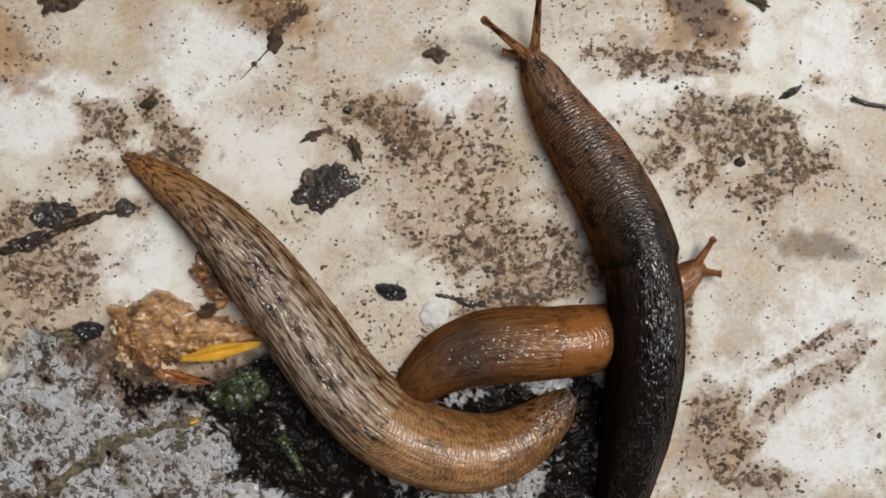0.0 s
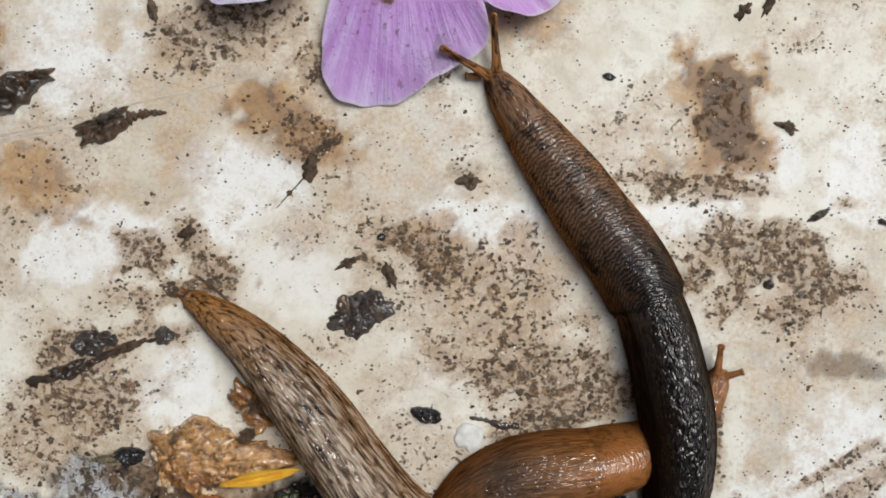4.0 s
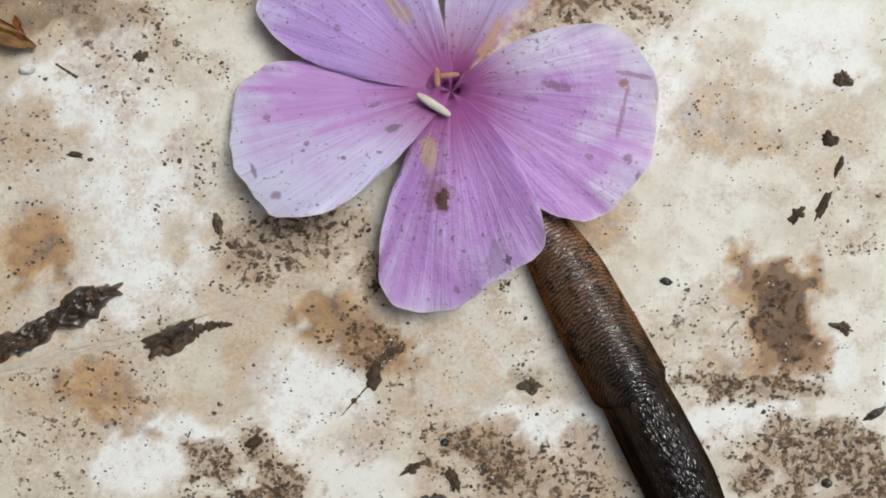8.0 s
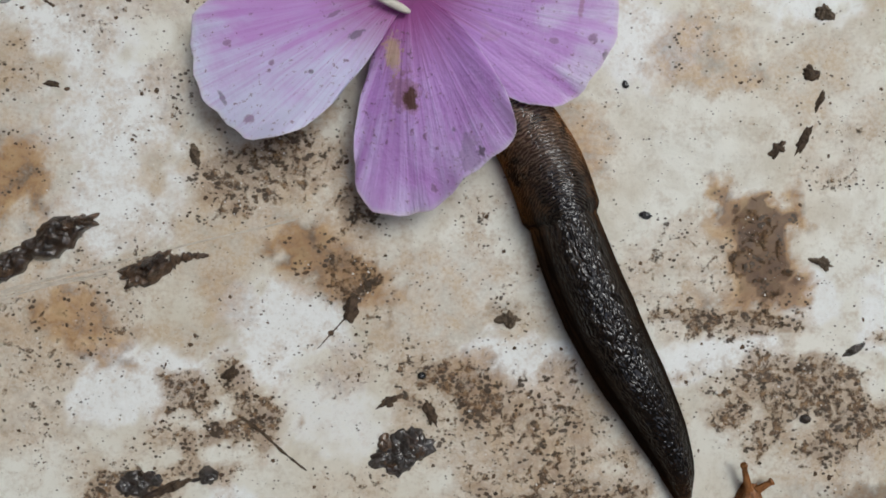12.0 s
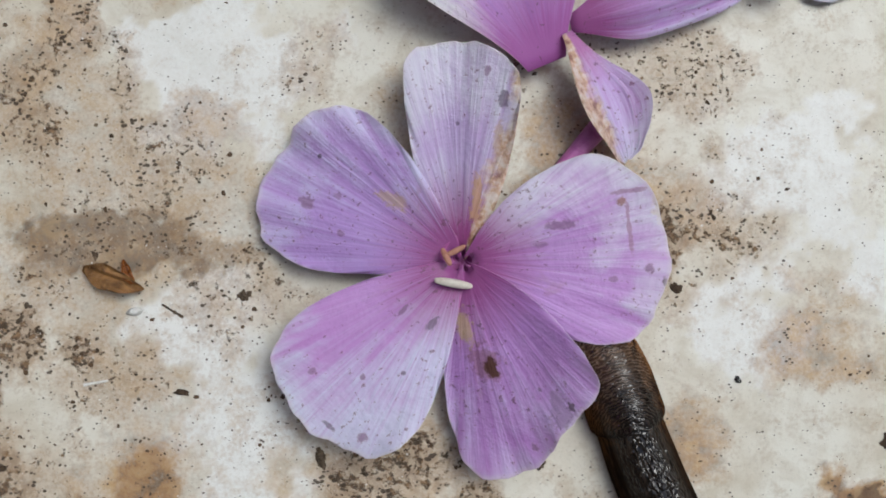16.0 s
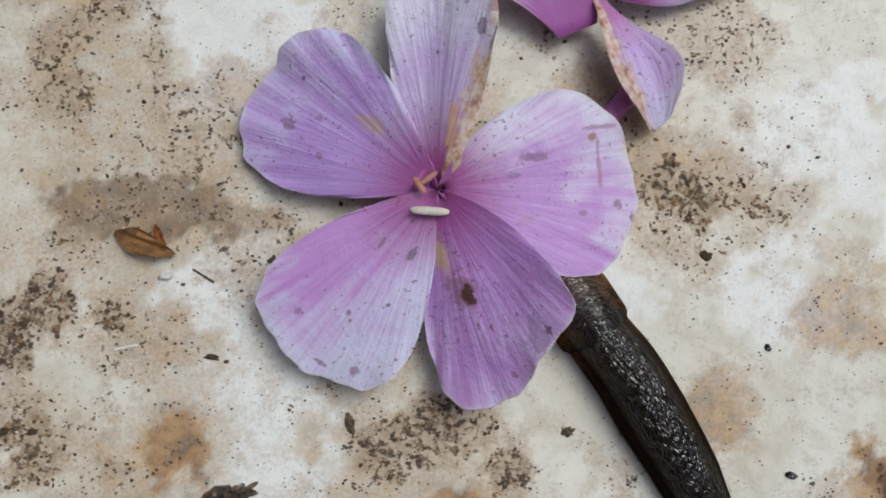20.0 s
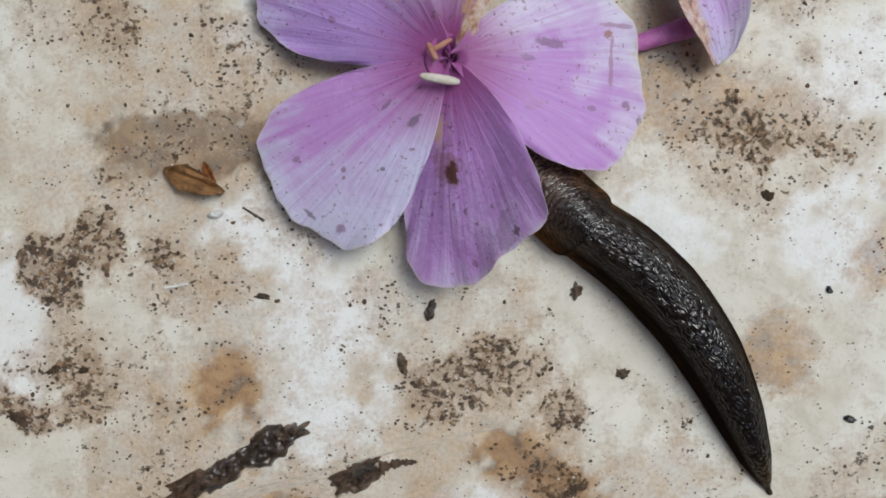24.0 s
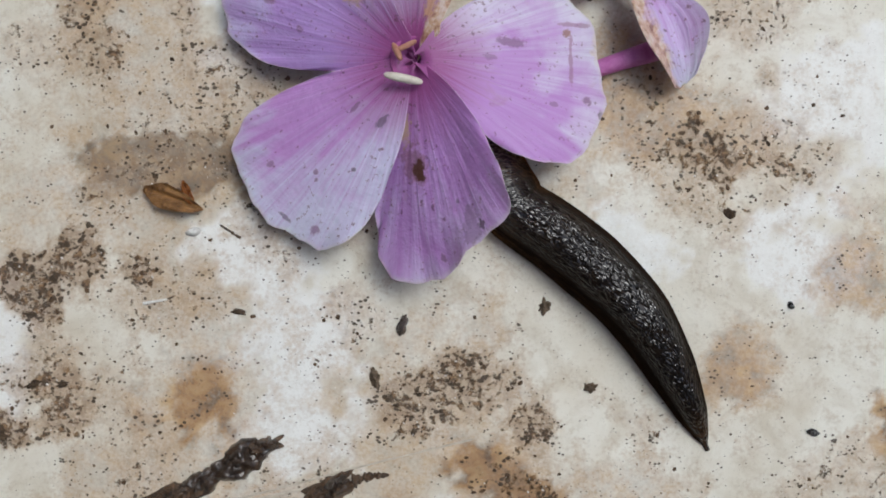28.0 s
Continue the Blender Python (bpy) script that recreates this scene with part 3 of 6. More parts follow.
# ---- slugs ----
def slug_skin(name, back_stops, flank, head_mix, spots, spot_colour, streak, mantle, length, stretch=0.5, fineness=1.3, whorl=0.65, slime=0.00014, fold=0.5, gloss=(0.75, 1.6, 0.1), ridged=0.52, crest=((0.30, 0.21, 0.15), ((0.0, 0.1), (0.2, 0.45), (0.33, 0.26), (0.39, 0.10), (0.47, 0.06), (0.6, 0.03), (1.0, 0.0)))):
    """Wet skin. back_stops: colours of the back from head (0) to tail (1); flank: colour low on the sides; mantle: its start and end along the body."""
    m, nt, b = material(name, 0.6, 0.0)
    rest, lie = attribute(nt, "rest", True), attribute(nt, "lie", True)
    u, up = axis(nt, lie, 0), axis(nt, lie, 1)
    col = ramp(nt, u, *back_stops)
    low = span(nt, sums(nt, "ADD", up, sums(nt, "MULTIPLY", sums(nt, "SUBTRACT", grain(nt, rest, 0.9, 4), 0.5), 0.7)), 0.30, 0.88, 1.0, 0.0)
    col = mix(nt, sums(nt, "MULTIPLY", low, head_mix if not isinstance(head_mix, tuple) else ramp_value(nt, u, head_mix)), col, flank)
    inside = sums(nt, "MULTIPLY", span(nt, u, mantle[0] - 0.01, mantle[0] + 0.01), span(nt, u, mantle[1] - 0.006, mantle[1] + 0.006, 1.0, 0.0))
    spotted = nt.nodes.new("ShaderNodeMix")
    put(nt, spotted.inputs[0], inside)
    put(nt, spotted.inputs[2], grain(nt, scaled(nt, rest, stretch, 1.0, 1.0), fineness, 5, 0.65, 0.4))
    put(nt, spotted.inputs[3], grain(nt, scaled(nt, rest, 0.8, 1.0, 1.0), 1.0, 5, 0.62, 0.3))
    blot = span(nt, spotted.outputs[0], 0.50, 0.60)
    col = mix(nt, sums(nt, "MULTIPLY", blot, spots), col, spot_colour)
    # long furrows on the back, fingerprint ridges on the mantle
    cell = cells(nt, scaled(nt, rest, 0.5, 2.0, 2.0), 1.15, True)
    thread = grain(nt, scaled(nt, rest, 0.22, 2.3, 2.3), 1.6, 3, 0.58, 0.45)
    furrow = sums(nt, "ADD", sums(nt, "MULTIPLY", span(nt, cell, 0.0, 0.2), 0.3), span(nt, thread, 0.36, 0.62, 0.0, 0.7))
    wave = nt.nodes.new("ShaderNodeTexWave")
    wave.wave_type, wave.rings_direction = "RINGS", "SPHERICAL"
    wave.wave_profile = "SIN"
    mid = (mantle[0] * -0.15 + mantle[1] * 1.15)
    shift = nt.nodes.new("ShaderNodeVectorMath")
    shift.operation = "SUBTRACT"
    put(nt, shift.inputs[0], rest)
    shift.inputs[1].default_value = (mid * length, 0.4, 4.4)
    put(nt, wave.inputs["Vector"], scaled(nt, shift.outputs[0], 0.44, 0.62, 0.5))
    wave.inputs["Scale"].default_value, wave.inputs["Distortion"].default_value = 2.6, 7.0
    wave.inputs["Detail"].default_value, wave.inputs["Detail Scale"].default_value = 3.0, 1.6
    ridge = sums(nt, "MULTIPLY", wave.outputs["Fac"], span(nt, grain(nt, rest, 1.6, 3), 0.3, 0.6, 0.3, 1.0))
    pick = nt.nodes.new("ShaderNodeMix")
    put(nt, pick.inputs[0], inside)
    put(nt, pick.inputs[2], furrow)
    put(nt, pick.inputs[3], sums(nt, "ADD", sums(nt, "MULTIPLY", ridge, whorl), sums(nt, "MULTIPLY", thread, 1.05 - whorl)))
    h = pick.outputs[0]
    col = mix(nt, sums(nt, "MULTIPLY", span(nt, h, 0.1, 0.6, 1.0, 0.0), streak), col, (0.012, 0.008, 0.006))
    col = mix(nt, sums(nt, "MULTIPLY", span(nt, h, ridged, ridged + 0.36), ramp_value(nt, u, crest[1])), col, crest[0])
    wob = sums(nt, "ADD", u, sums(nt, "MULTIPLY", sums(nt, "SUBTRACT", grain(nt, rest, 0.5, 3), 0.5), 0.035))
    rim = sums(nt, "MULTIPLY", span(nt, wob, mantle[1] - 0.008, mantle[1]), span(nt, wob, mantle[1], mantle[1] + 0.007, 1.0, 0.0))
    col = mix(nt, sums(nt, "MULTIPLY", rim, fold), col, (0.01, 0.007, 0.005))
    put(nt, b.inputs["Base Color"], col)
    height = sums(nt, "SUBTRACT", sums(nt, "ADD", sums(nt, "MULTIPLY", h, 1.5), sums(nt, "MULTIPLY", grain(nt, rest, 3.0, 4), 0.5)), sums(nt, "MULTIPLY", rim, 2.4 * fold))
    relief(nt, b, height, 0.00010, 1.0)
    # the film of slime lies smoothly over the furrows
    film = nt.nodes.new("ShaderNodeBump")
    film.inputs["Strength"].default_value, film.inputs["Distance"].default_value = 1.0, slime
    broad = grain(nt, scaled(nt, rest, 0.5, 1.9, 1.9), 1.1, 1, 0.4, 0.2)
    wander = nt.nodes.new("ShaderNodeVectorMath")
    wander.operation = "ADD"
    shiver = nt.nodes.new("ShaderNodeTexNoise")
    put(nt, shiver.inputs["Vector"], rest)
    shiver.inputs["Scale"].default_value = 0.9
    put(nt, wander.inputs[0], rest)
    put(nt, wander.inputs[1], scaled(nt, shiver.outputs["Color"], 0.9, 0.9, 0.9))
    dome = span(nt, cells(nt, scaled(nt, wander.outputs[0], 0.75, 1.9, 1.9), 2.6), 0.0, 0.8, 1.0, 0.0)
    lobed = nt.nodes.new("ShaderNodeMix")
    put(nt, lobed.inputs[0], inside)
    put(nt, lobed.inputs[2], sums(nt, "MULTIPLY", dome, 0.62))
    put(nt, lobed.inputs[3], sums(nt, "MULTIPLY", h, 0.5))
    put(nt, film.inputs["Height"], sums(nt, "ADD", sums(nt, "MULTIPLY", broad, 0.45), lobed.outputs[0]))
    nt.links.new(film.outputs[0], b.inputs["Coat Normal"])
    put(nt, b.inputs["Coat Weight"], span(nt, up, 0.64, 0.95, 0.02, gloss[0]))
    b.inputs["Coat Roughness"].default_value = gloss[2]
    b.inputs["Coat IOR"].default_value = gloss[1]
    return m


def ramp_value(nt, v, stops):
    return ramp(nt, v, *[(p, (c, c, c)) for p, c in stops])


RING = 26


def ring_points(w, h):
    out = []
    for k in range(RING):
        a = 2 * math.pi * k / RING
        c, s = math.cos(a), math.sin(a)
        z = h * (0.12 + 0.88 * s**1.15) if s > 0 else h * 0.12 * (1 - abs(s) ** 0.6)
        out.append((w * math.copysign(abs(c) ** 0.9, c), z, s))
    return out


def body_piece(name, profile, length, u0, u1, mat, tail_end=False, head_end=False):
    """One rigid piece of a slug's body between the fractions u0 and u1, with a sleeve that slides inside the next piece."""
    mid, verts, rest, lie, faces = (u0 + u1) / 2, [], [], [], []
    sleeve = 0 if tail_end else (u1 - u0) * 2.0
    stations = [(u0, 1.0), (mid, 0.9985), (u1, 0.996)]
    if sleeve:
        stations += [(u1 + sleeve * 0.25, 0.990), (u1 + sleeve * 0.6, 0.978), (u1 + sleeve, 0.94)]
    if not head_end:
        stations.insert(0, (u0 - (u1 - u0) * 0.35, 0.985))
        stations.insert(0, (u0 - (u1 - u0) * 1.1, 0.9))
    us, ws, hs = zip(*profile)
    for u, shrink in stations:
        uc = min(max(u, 0.0), 1.0)
        w, h = float(np.interp(uc, us, ws)) * shrink, float(np.interp(uc, us, hs))
        for y, z, s in ring_points(w, h):
            z = h / 2 + (z - h / 2) * shrink
            verts.append(((mid - u) * length, y, z))
            rest.append((u * length, y, z))
            lie.append((uc, s, 0))
    for r in range(len(stations) - 1):
        for k in range(RING):
            a, b = r * RING + k, r * RING + (k + 1) % RING
            faces.append((a, a + RING, b + RING, b))
    if head_end:
        faces.append(tuple(range(RING)))
    faces.append(tuple(range((len(stations) - 1) * RING, len(stations) * RING))[::-1])
    me = mesh_of(name, verts, faces, mat)
    vector_attribute(me, "rest", rest)
    vector_attribute(me, "lie", lie)
    if not head_end and not tail_end:
        me.normals_split_custom_set_from_vertices(skin_normals(profile, length, [u for u, _ in stations]))
    return me


def skin_normals(profile, length, stations):
    """Normals of the unbroken body, so that the pieces join without a seam in the shading."""
    us, ws, hs = zip(*profile)

    def ring(u):
        u = min(max(u, 0.0), 1.0)
        near = np.linspace(max(u - 0.03, 0), min(u + 0.03, 1), 7)
        return np.array(ring_points(float(np.interp(near, us, ws).mean()), float(np.interp(near, us, hs).mean())))[:, :2]

    out = []
    for u in stations:
        here, fore, aft = ring(u), ring(u - 0.012), ring(u + 0.012)
        around = np.roll(here, -1, 0) - np.roll(here, 1, 0)
        slope = (fore - aft) / (0.024 * length)
        for (ay, az), (sy, sz) in zip(around, slope):
            n = Vector((0.0, ay, az)).cross(Vector((1.0, sy, sz)))
            out.append(tuple(n.normalized()))
    return out


def tentacle(parent, mat, x, y, z, turn, lift, length, r0=0.34, r1=0.2):
    """An eye stalk: a tapering tube with a round knob."""
    verts, faces, n = [], [], 12
    rows = [(0, r0 * 1.25), (0.12, r0), (0.4, (r0 + r1) / 2), (0.8, r1), (0.86, r1 * 1.25), (0.93, r1 * 1.4), (0.985, r1 * 1.1), (1.0, r1 * 0.5)]
    for f, r in rows:
        for k in range(n):
            a = 2 * math.pi * k / n
            verts.append((f * length, r * math.cos(a), r * math.sin(a)))
    for i in range(len(rows) - 1):
        for k in range(n):
            a, b = i * n + k, i * n + (k + 1) % n
            faces.append((a, b, b + n, a + n))
    faces.append(tuple(range((len(rows) - 1) * n, len(rows) * n)))
    me = mesh_of("tentacle", verts, faces, mat)
    vector_attribute(me, "rest", verts)
    vector_attribute(me, "lie", [(0.02, 0.6, 0)] * len(verts))
    return part("tentacle", me, parent, "slender brown eye stalk with a round dark tip", pose(x * MM, y * MM, z * MM, 0, -lift, turn))


CHAINS = []


def along(points, f):
    pts = np.array(points, float)
    d = np.r_[0, np.cumsum(np.hypot(*np.diff(pts, axis=0).T))]
    # a smooth line through the given places
    s = f * d[-1]
    q = np.linspace(0, d[-1], 160)
    line = np.stack([np.interp(q, d, pts[:, 0]), np.interp(q, d, pts[:, 1])], 1)
    for _ in range(90):
        line[1:-1] = 0.25 * line[:-2] + 0.5 * line[1:-1] + 0.25 * line[2:]
    return np.interp(s, q, line[:, 0]), np.interp(s, q, line[:, 1])


def slug(label, length, profile, mantle_end, mat, keys, count=46, lift=None, stalks=()):
    """keys: rows of seconds, the line from head to mantle end and the line from there to the tail, in millimetres."""
    ob = thing("slug", label, "slug", *keys[0][1][-1])
    edges = np.linspace(0, 1, count + 1)
    pieces = []
    for i in range(count):
        u0, u1 = float(edges[i]), float(edges[i + 1])
        me = body_piece("body_piece", profile, length, u0, u1, mat, i == count - 1, i == 0)
        name = "head" if i == 0 else "mantle_piece" if u1 <= mantle_end else "body_piece"
        pieces.append(((u0 + u1) / 2, part(name, me, ob)))
    for s in stalks:
        tentacle(pieces[0][1], mat, *s)
    CHAINS.append((ob, pieces, mantle_end, keys, lift))
    return ob


def chain_walk(ob, pieces, mantle_end, keys, lift):
    def place(key, u):
        _, fore, aft = key
        if u <= mantle_end:
            x, y = along(fore, u / mantle_end)
        else:
            x, y = along(aft, (u - mantle_end) / (1 - mantle_end))
        return x, y, (lift(x, y, key[0], u) if lift else 0.0)

    def whole(key):
        _, fore, aft = key
        line = list(fore) + list(aft[1:])
        cut = np.hypot(*np.diff(np.array(fore, float), axis=0).T).sum()
        total = cut + np.hypot(*np.diff(np.array(aft, float), axis=0).T).sum()
        return line, cut / total

    base = [(k[0], pose(k[1][-1][0] * MM, k[1][-1][1] * MM, 0)) for k in keys]
    walk(ob, base)
    us = np.array([u for u, _ in pieces])
    rows = {o: [] for _, o in pieces}
    for key in keys:
        line, cut = whole(key)
        f = lambda u: u / mantle_end * cut if u <= mantle_end else cut + (u - mantle_end) / (1 - mantle_end) * (1 - cut)
        spots = []
        for u in us:
            x, y = along(line, f(u))
            spots.append((float(x), float(y), float(lift(x, y, key[0], u)) if lift else 0.0))
        spots = np.array(spots)
        ahead = np.gradient(spots, axis=0) * -1
        for k, (u, o) in enumerate(pieces):
            dx, dy, dz = ahead[k]
            turn = math.degrees(math.atan2(dy, dx))
            tilt = math.degrees(math.atan2(dz, math.hypot(dx, dy)))
            x, y, z = spots[k]
            rows[o].append((key[0], pose((x - key[1][-1][0]) * MM, (y - key[1][-1][1]) * MM, (z - 0.05) * MM, 0, -tilt, turn)))
    for o, r in rows.items():
        walk(o, r)


DARK = slug_skin("dark_slug_skin", [(0.0, (0.22, 0.10, 0.04)), (0.10, (0.20, 0.105, 0.055)), (0.24, (0.135, 0.075, 0.043)), (0.32, (0.065, 0.04, 0.027)), (0.37, (0.024, 0.016, 0.012)), (0.42, (0.008, 0.006, 0.005)), (0.6, (0.003, 0.0025, 0.0022)), (0.92, (0.003, 0.0025, 0.0022)), (1.0, (0.05, 0.025, 0.01))],
                 (0.38, 0.16, 0.045), ((0.0, 1.0), (0.26, 0.95), (0.40, 0.45), (0.50, 0.06), (1.0, 0.03)), 0.85, (0.010, 0.006, 0.004), 0.75, (0.10, 0.437), 40.0, fold=0.9, ridged=0.42)
TAN = slug_skin("tan_slug_skin", [(0.0, (0.10, 0.06, 0.04)), (0.06, (0.26, 0.12, 0.04)), (0.2, (0.42, 0.21, 0.075)), (0.36, (0.38, 0.20, 0.08)), (0.45, (0.25, 0.165, 0.10)), (0.74, (0.23, 0.145, 0.085)), (0.88, (0.27, 0.135, 0.045)), (0.96, (0.36, 0.165, 0.04)), (1.0, (0.20, 0.08, 0.02))],
                (0.27, 0.115, 0.028), 0.85, 0.45, (0.022, 0.012, 0.007), 1.0, (0.08, 0.36), 44.0, 0.45, 2.4, 0.25, fold=0.35, gloss=(0.9, 1.58, 0.13), crest=((0.50, 0.42, 0.33), ((0.0, 0.1), (0.3, 0.4), (0.42, 0.75), (0.76, 0.75), (0.86, 0.2), (1.0, 0.0))))
ORANGE = slug_skin("orange_slug_skin", [(0.0, (0.34, 0.15, 0.06)), (0.3, (0.33, 0.13, 0.035)), (0.52, (0.31, 0.12, 0.03)), (0.62, (0.22, 0.10, 0.035)), (0.76, (0.08, 0.05, 0.033)), (0.9, (0.17, 0.068, 0.02)), (1.0, (0.12, 0.05, 0.018))],
                   (0.21, 0.08, 0.02), 0.7, 0.5, (0.04, 0.018, 0.008), 0.35, (0.2, 0.52), 27.0, 0.35, 1.5, 0.3, fold=0.25, gloss=(0.9, 1.6, 0.1))
BROWN = slug_skin("brown_slug_skin", [(0.0, (0.34, 0.13, 0.045)), (0.12, (0.36, 0.14, 0.045)), (0.2, (0.25, 0.125, 0.05)), (0.42, (0.21, 0.12, 0.062)), (0.5, (0.16, 0.115, 0.075)), (0.75, (0.17, 0.11, 0.06)), (0.9, (0.30, 0.125, 0.03)), (1.0, (0.15, 0.06, 0.015))],
                  (0.20, 0.095, 0.032), 0.7, 0.55, (0.03, 0.017, 0.009), 0.5, (0.16, 0.47), 27.5, 0.45, 2.6, 0.3, fold=0.35, gloss=(0.75, 1.5, 0.14), crest=((0.38, 0.29, 0.20), ((0.0, 0.0), (0.2, 0.1), (0.5, 0.5), (0.8, 0.4), (1.0, 0.0))))

# long dark slug that crawls under the flower
dark_way = []
dark_way.append((0.0, [(11.28, -10.14), (13.28, -14.04), (15.78, -17.34), (17.78, -20.64), (19.18, -24.34)], [(19.18, -24.34), (19.38, -27.64), (19.48, -30.94), (19.23, -34.34), (18.83, -37.34), (18.38, -39.94), (17.68, -45.34)]))
dark_way.append((1.0, [(10.08, -8.84), (11.98, -12.04), (14.58, -15.84), (17.18, -19.44), (18.98, -23.24)], [(18.98, -23.24), (19.48, -26.84), (19.58, -30.14), (19.28, -33.54), (18.88, -37.34), (18.48, -39.94), (17.98, -44.64)]))
dark_way.append((2.0, [(8.23, -6.24), (10.18, -9.38), (12.35, -12.36), (14.53, -15.34), (16.74, -18.28), (18.38, -21.59)], [(18.38, -21.59), (19.07, -25.15), (19.38, -28.75), (19.25, -32.36), (18.79, -35.94), (18.09, -39.48), (17.53, -43.04)]))
dark_way.append((3.0, [(7.08, -4.34), (9.38, -7.84), (12.08, -11.14), (14.38, -14.14), (16.68, -16.74), (18.28, -19.94)], [(18.28, -19.94), (19.08, -23.44), (19.48, -26.44), (19.68, -29.54), (19.18, -33.34), (18.08, -37.14), (17.08, -41.44)]))
dark_way.append((6.0, [(3.88, 0.16), (5.88, -2.64), (8.08, -5.84), (10.18, -8.84), (12.28, -11.74), (14.78, -15.04)], [(14.78, -15.04), (16.38, -18.74), (17.68, -22.04), (18.88, -25.74), (19.58, -28.74), (19.38, -31.74), (18.68, -34.04), (17.28, -35.94)]))
dark_way.append((8.0, [(2.78, 4.66), (5.18, 1.36), (7.78, -2.54), (9.68, -6.34), (12.08, -10.54)], [(12.08, -10.54), (13.78, -13.94), (15.68, -17.44), (17.28, -21.84), (18.48, -25.84), (19.08, -29.34), (19.08, -31.64)]))
dark_way.append((10.0, [(1.78, 7.66), (4.28, 4.36), (6.98, -0.04), (8.78, -2.74), (9.88, -6.74)], [(9.88, -6.74), (11.48, -10.04), (13.38, -13.44), (15.58, -16.94), (17.28, -21.34), (18.38, -25.34), (18.68, -27.44)]))
dark_way.append((11.0, [(1.28, 8.76), (3.88, 5.36), (6.48, 1.56), (8.28, -1.44), (9.28, -4.84)], [(9.28, -4.84), (10.38, -7.94), (12.18, -11.74), (14.28, -15.54), (16.18, -18.94), (17.18, -20.84), (18.08, -25.14)]))
dark_way.append((13.5, [(-1.22, 11.16), (2.48, 8.56), (5.18, 4.86), (6.38, 2.66), (7.38, -0.94)], [(7.38, -0.94), (8.28, -3.84), (9.88, -7.54), (11.78, -11.34), (13.98, -15.14), (15.68, -18.64), (16.48, -21.44)]))
dark_way.append((14.5, [(-2.32, 12.16), (1.88, 9.56), (4.58, 6.56), (5.48, 4.16), (6.28, 0.96)], [(6.28, 0.96), (7.18, -2.34), (8.88, -6.14), (10.78, -9.64), (13.28, -13.84), (15.28, -17.84), (16.08, -19.74)]))
dark_way.append((17.0, [(-4.72, 12.76), (-0.72, 11.76), (1.88, 9.96), (3.18, 7.56), (4.28, 4.36)], [(4.28, 4.36), (5.48, 1.66), (7.08, -2.34), (9.08, -6.34), (11.08, -9.84), (13.28, -13.44), (14.48, -15.44)]))
dark_way.append((20.0, [(-7.72, 14.16), (-4.72, 13.36), (-2.32, 11.76), (-0.72, 9.76), (0.58, 7.36)], [(0.58, 7.36), (2.88, 4.66), (4.78, 1.16), (6.68, -1.94), (7.88, -4.44), (9.48, -7.84), (11.08, -12.04)]))
dark_way.append((23.6, [(-12.80, 15.53), (-9.80, 15.23), (-7.40, 13.63), (-5.30, 11.93), (-3.60, 10.23)], [(-3.60, 10.23), (-0.80, 8.28), (1.90, 5.18), (4.60, 1.38), (6.50, -2.42), (8.00, -5.92), (9.20, -8.32)]))
dark_way.append((25.0, [(-13.80, 17.03), (-11.20, 16.63), (-8.80, 15.23), (-7.00, 13.23), (-5.60, 11.13)], [(-5.60, 11.13), (-2.00, 9.38), (1.40, 6.68), (4.00, 3.28), (5.90, -0.52), (7.40, -4.62), (8.10, -7.02)]))
dark_way.append((28.0, [(-13.80, 19.43), (-11.80, 19.03), (-9.80, 17.83), (-8.40, 15.83), (-7.40, 13.23)], [(-7.40, 13.23), (-4.60, 11.68), (-1.10, 8.88), (2.00, 5.78), (4.30, 1.88), (5.80, -1.32), (6.90, -3.92)]))
slug("long brown and black wet slug crawling over the stained stone", 40.0,
     [(0, 0.55, 0.9), (0.02, 1.0, 1.6), (0.05, 1.4, 2.2), (0.12, 1.95, 2.9), (0.22, 2.5, 3.6), (0.34, 2.75, 4.1), (0.430, 2.76, 4.5), (0.446, 2.4, 4.0), (0.5, 2.52, 4.3), (0.62, 2.6, 4.4), (0.75, 2.32, 4.0), (0.86, 1.8, 3.0), (0.94, 1.15, 2.0), (0.985, 0.5, 1.0), (1.0, 0.2, 0.4)],
     0.437, DARK, dark_way, 84, lambda x, y, t, u: 1.2 * math.exp(-((x - 19.6) ** 2 + (y + 28.6) ** 2) / 44.0),
     [(0.0, 0.35, 1.0, 30, 22, 4.0), (0.0, -0.3, 1.0, -28, 24, 3.9), (0.3, 0.75, 0.6, 55, 0, 1.1, 0.26, 0.2)])

# tan slug curled round its meal
tan_way = []
tan_way.append((0.0, [(14.8, -33.5), (13.3, -35.0), (11.2, -36.9), (7.8, -37.7), (4.5, -37.0), (1.9, -35.6)], [(1.9, -35.6), (-0.8, -33.0), (-3.1, -29.8), (-5.7, -26.5), (-8.4, -23.3), (-11.4, -20.6), (-15.2, -18.3)]))
tan_way.append((1.0, [(15.3, -33.0), (13.3, -35.3), (10.3, -37.2), (6.6, -37.6), (4.2, -36.8), (2.2, -35.6)], [(2.2, -35.6), (-0.1, -33.6), (-2.4, -30.7), (-5.1, -27.0), (-7.7, -23.8), (-10.7, -20.9), (-14.8, -18.4)]))
tan_way.append((6.0, [(17.0, -33.7), (14.3, -34.6), (10.6, -36.2), (6.9, -36.8), (4.6, -36.6), (2.8, -36.0)], [(2.8, -36.0), (0.4, -34.1), (-2.1, -31.3), (-4.8, -27.6), (-7.6, -24.3), (-10.5, -21.2), (-13.4, -19.2)]))
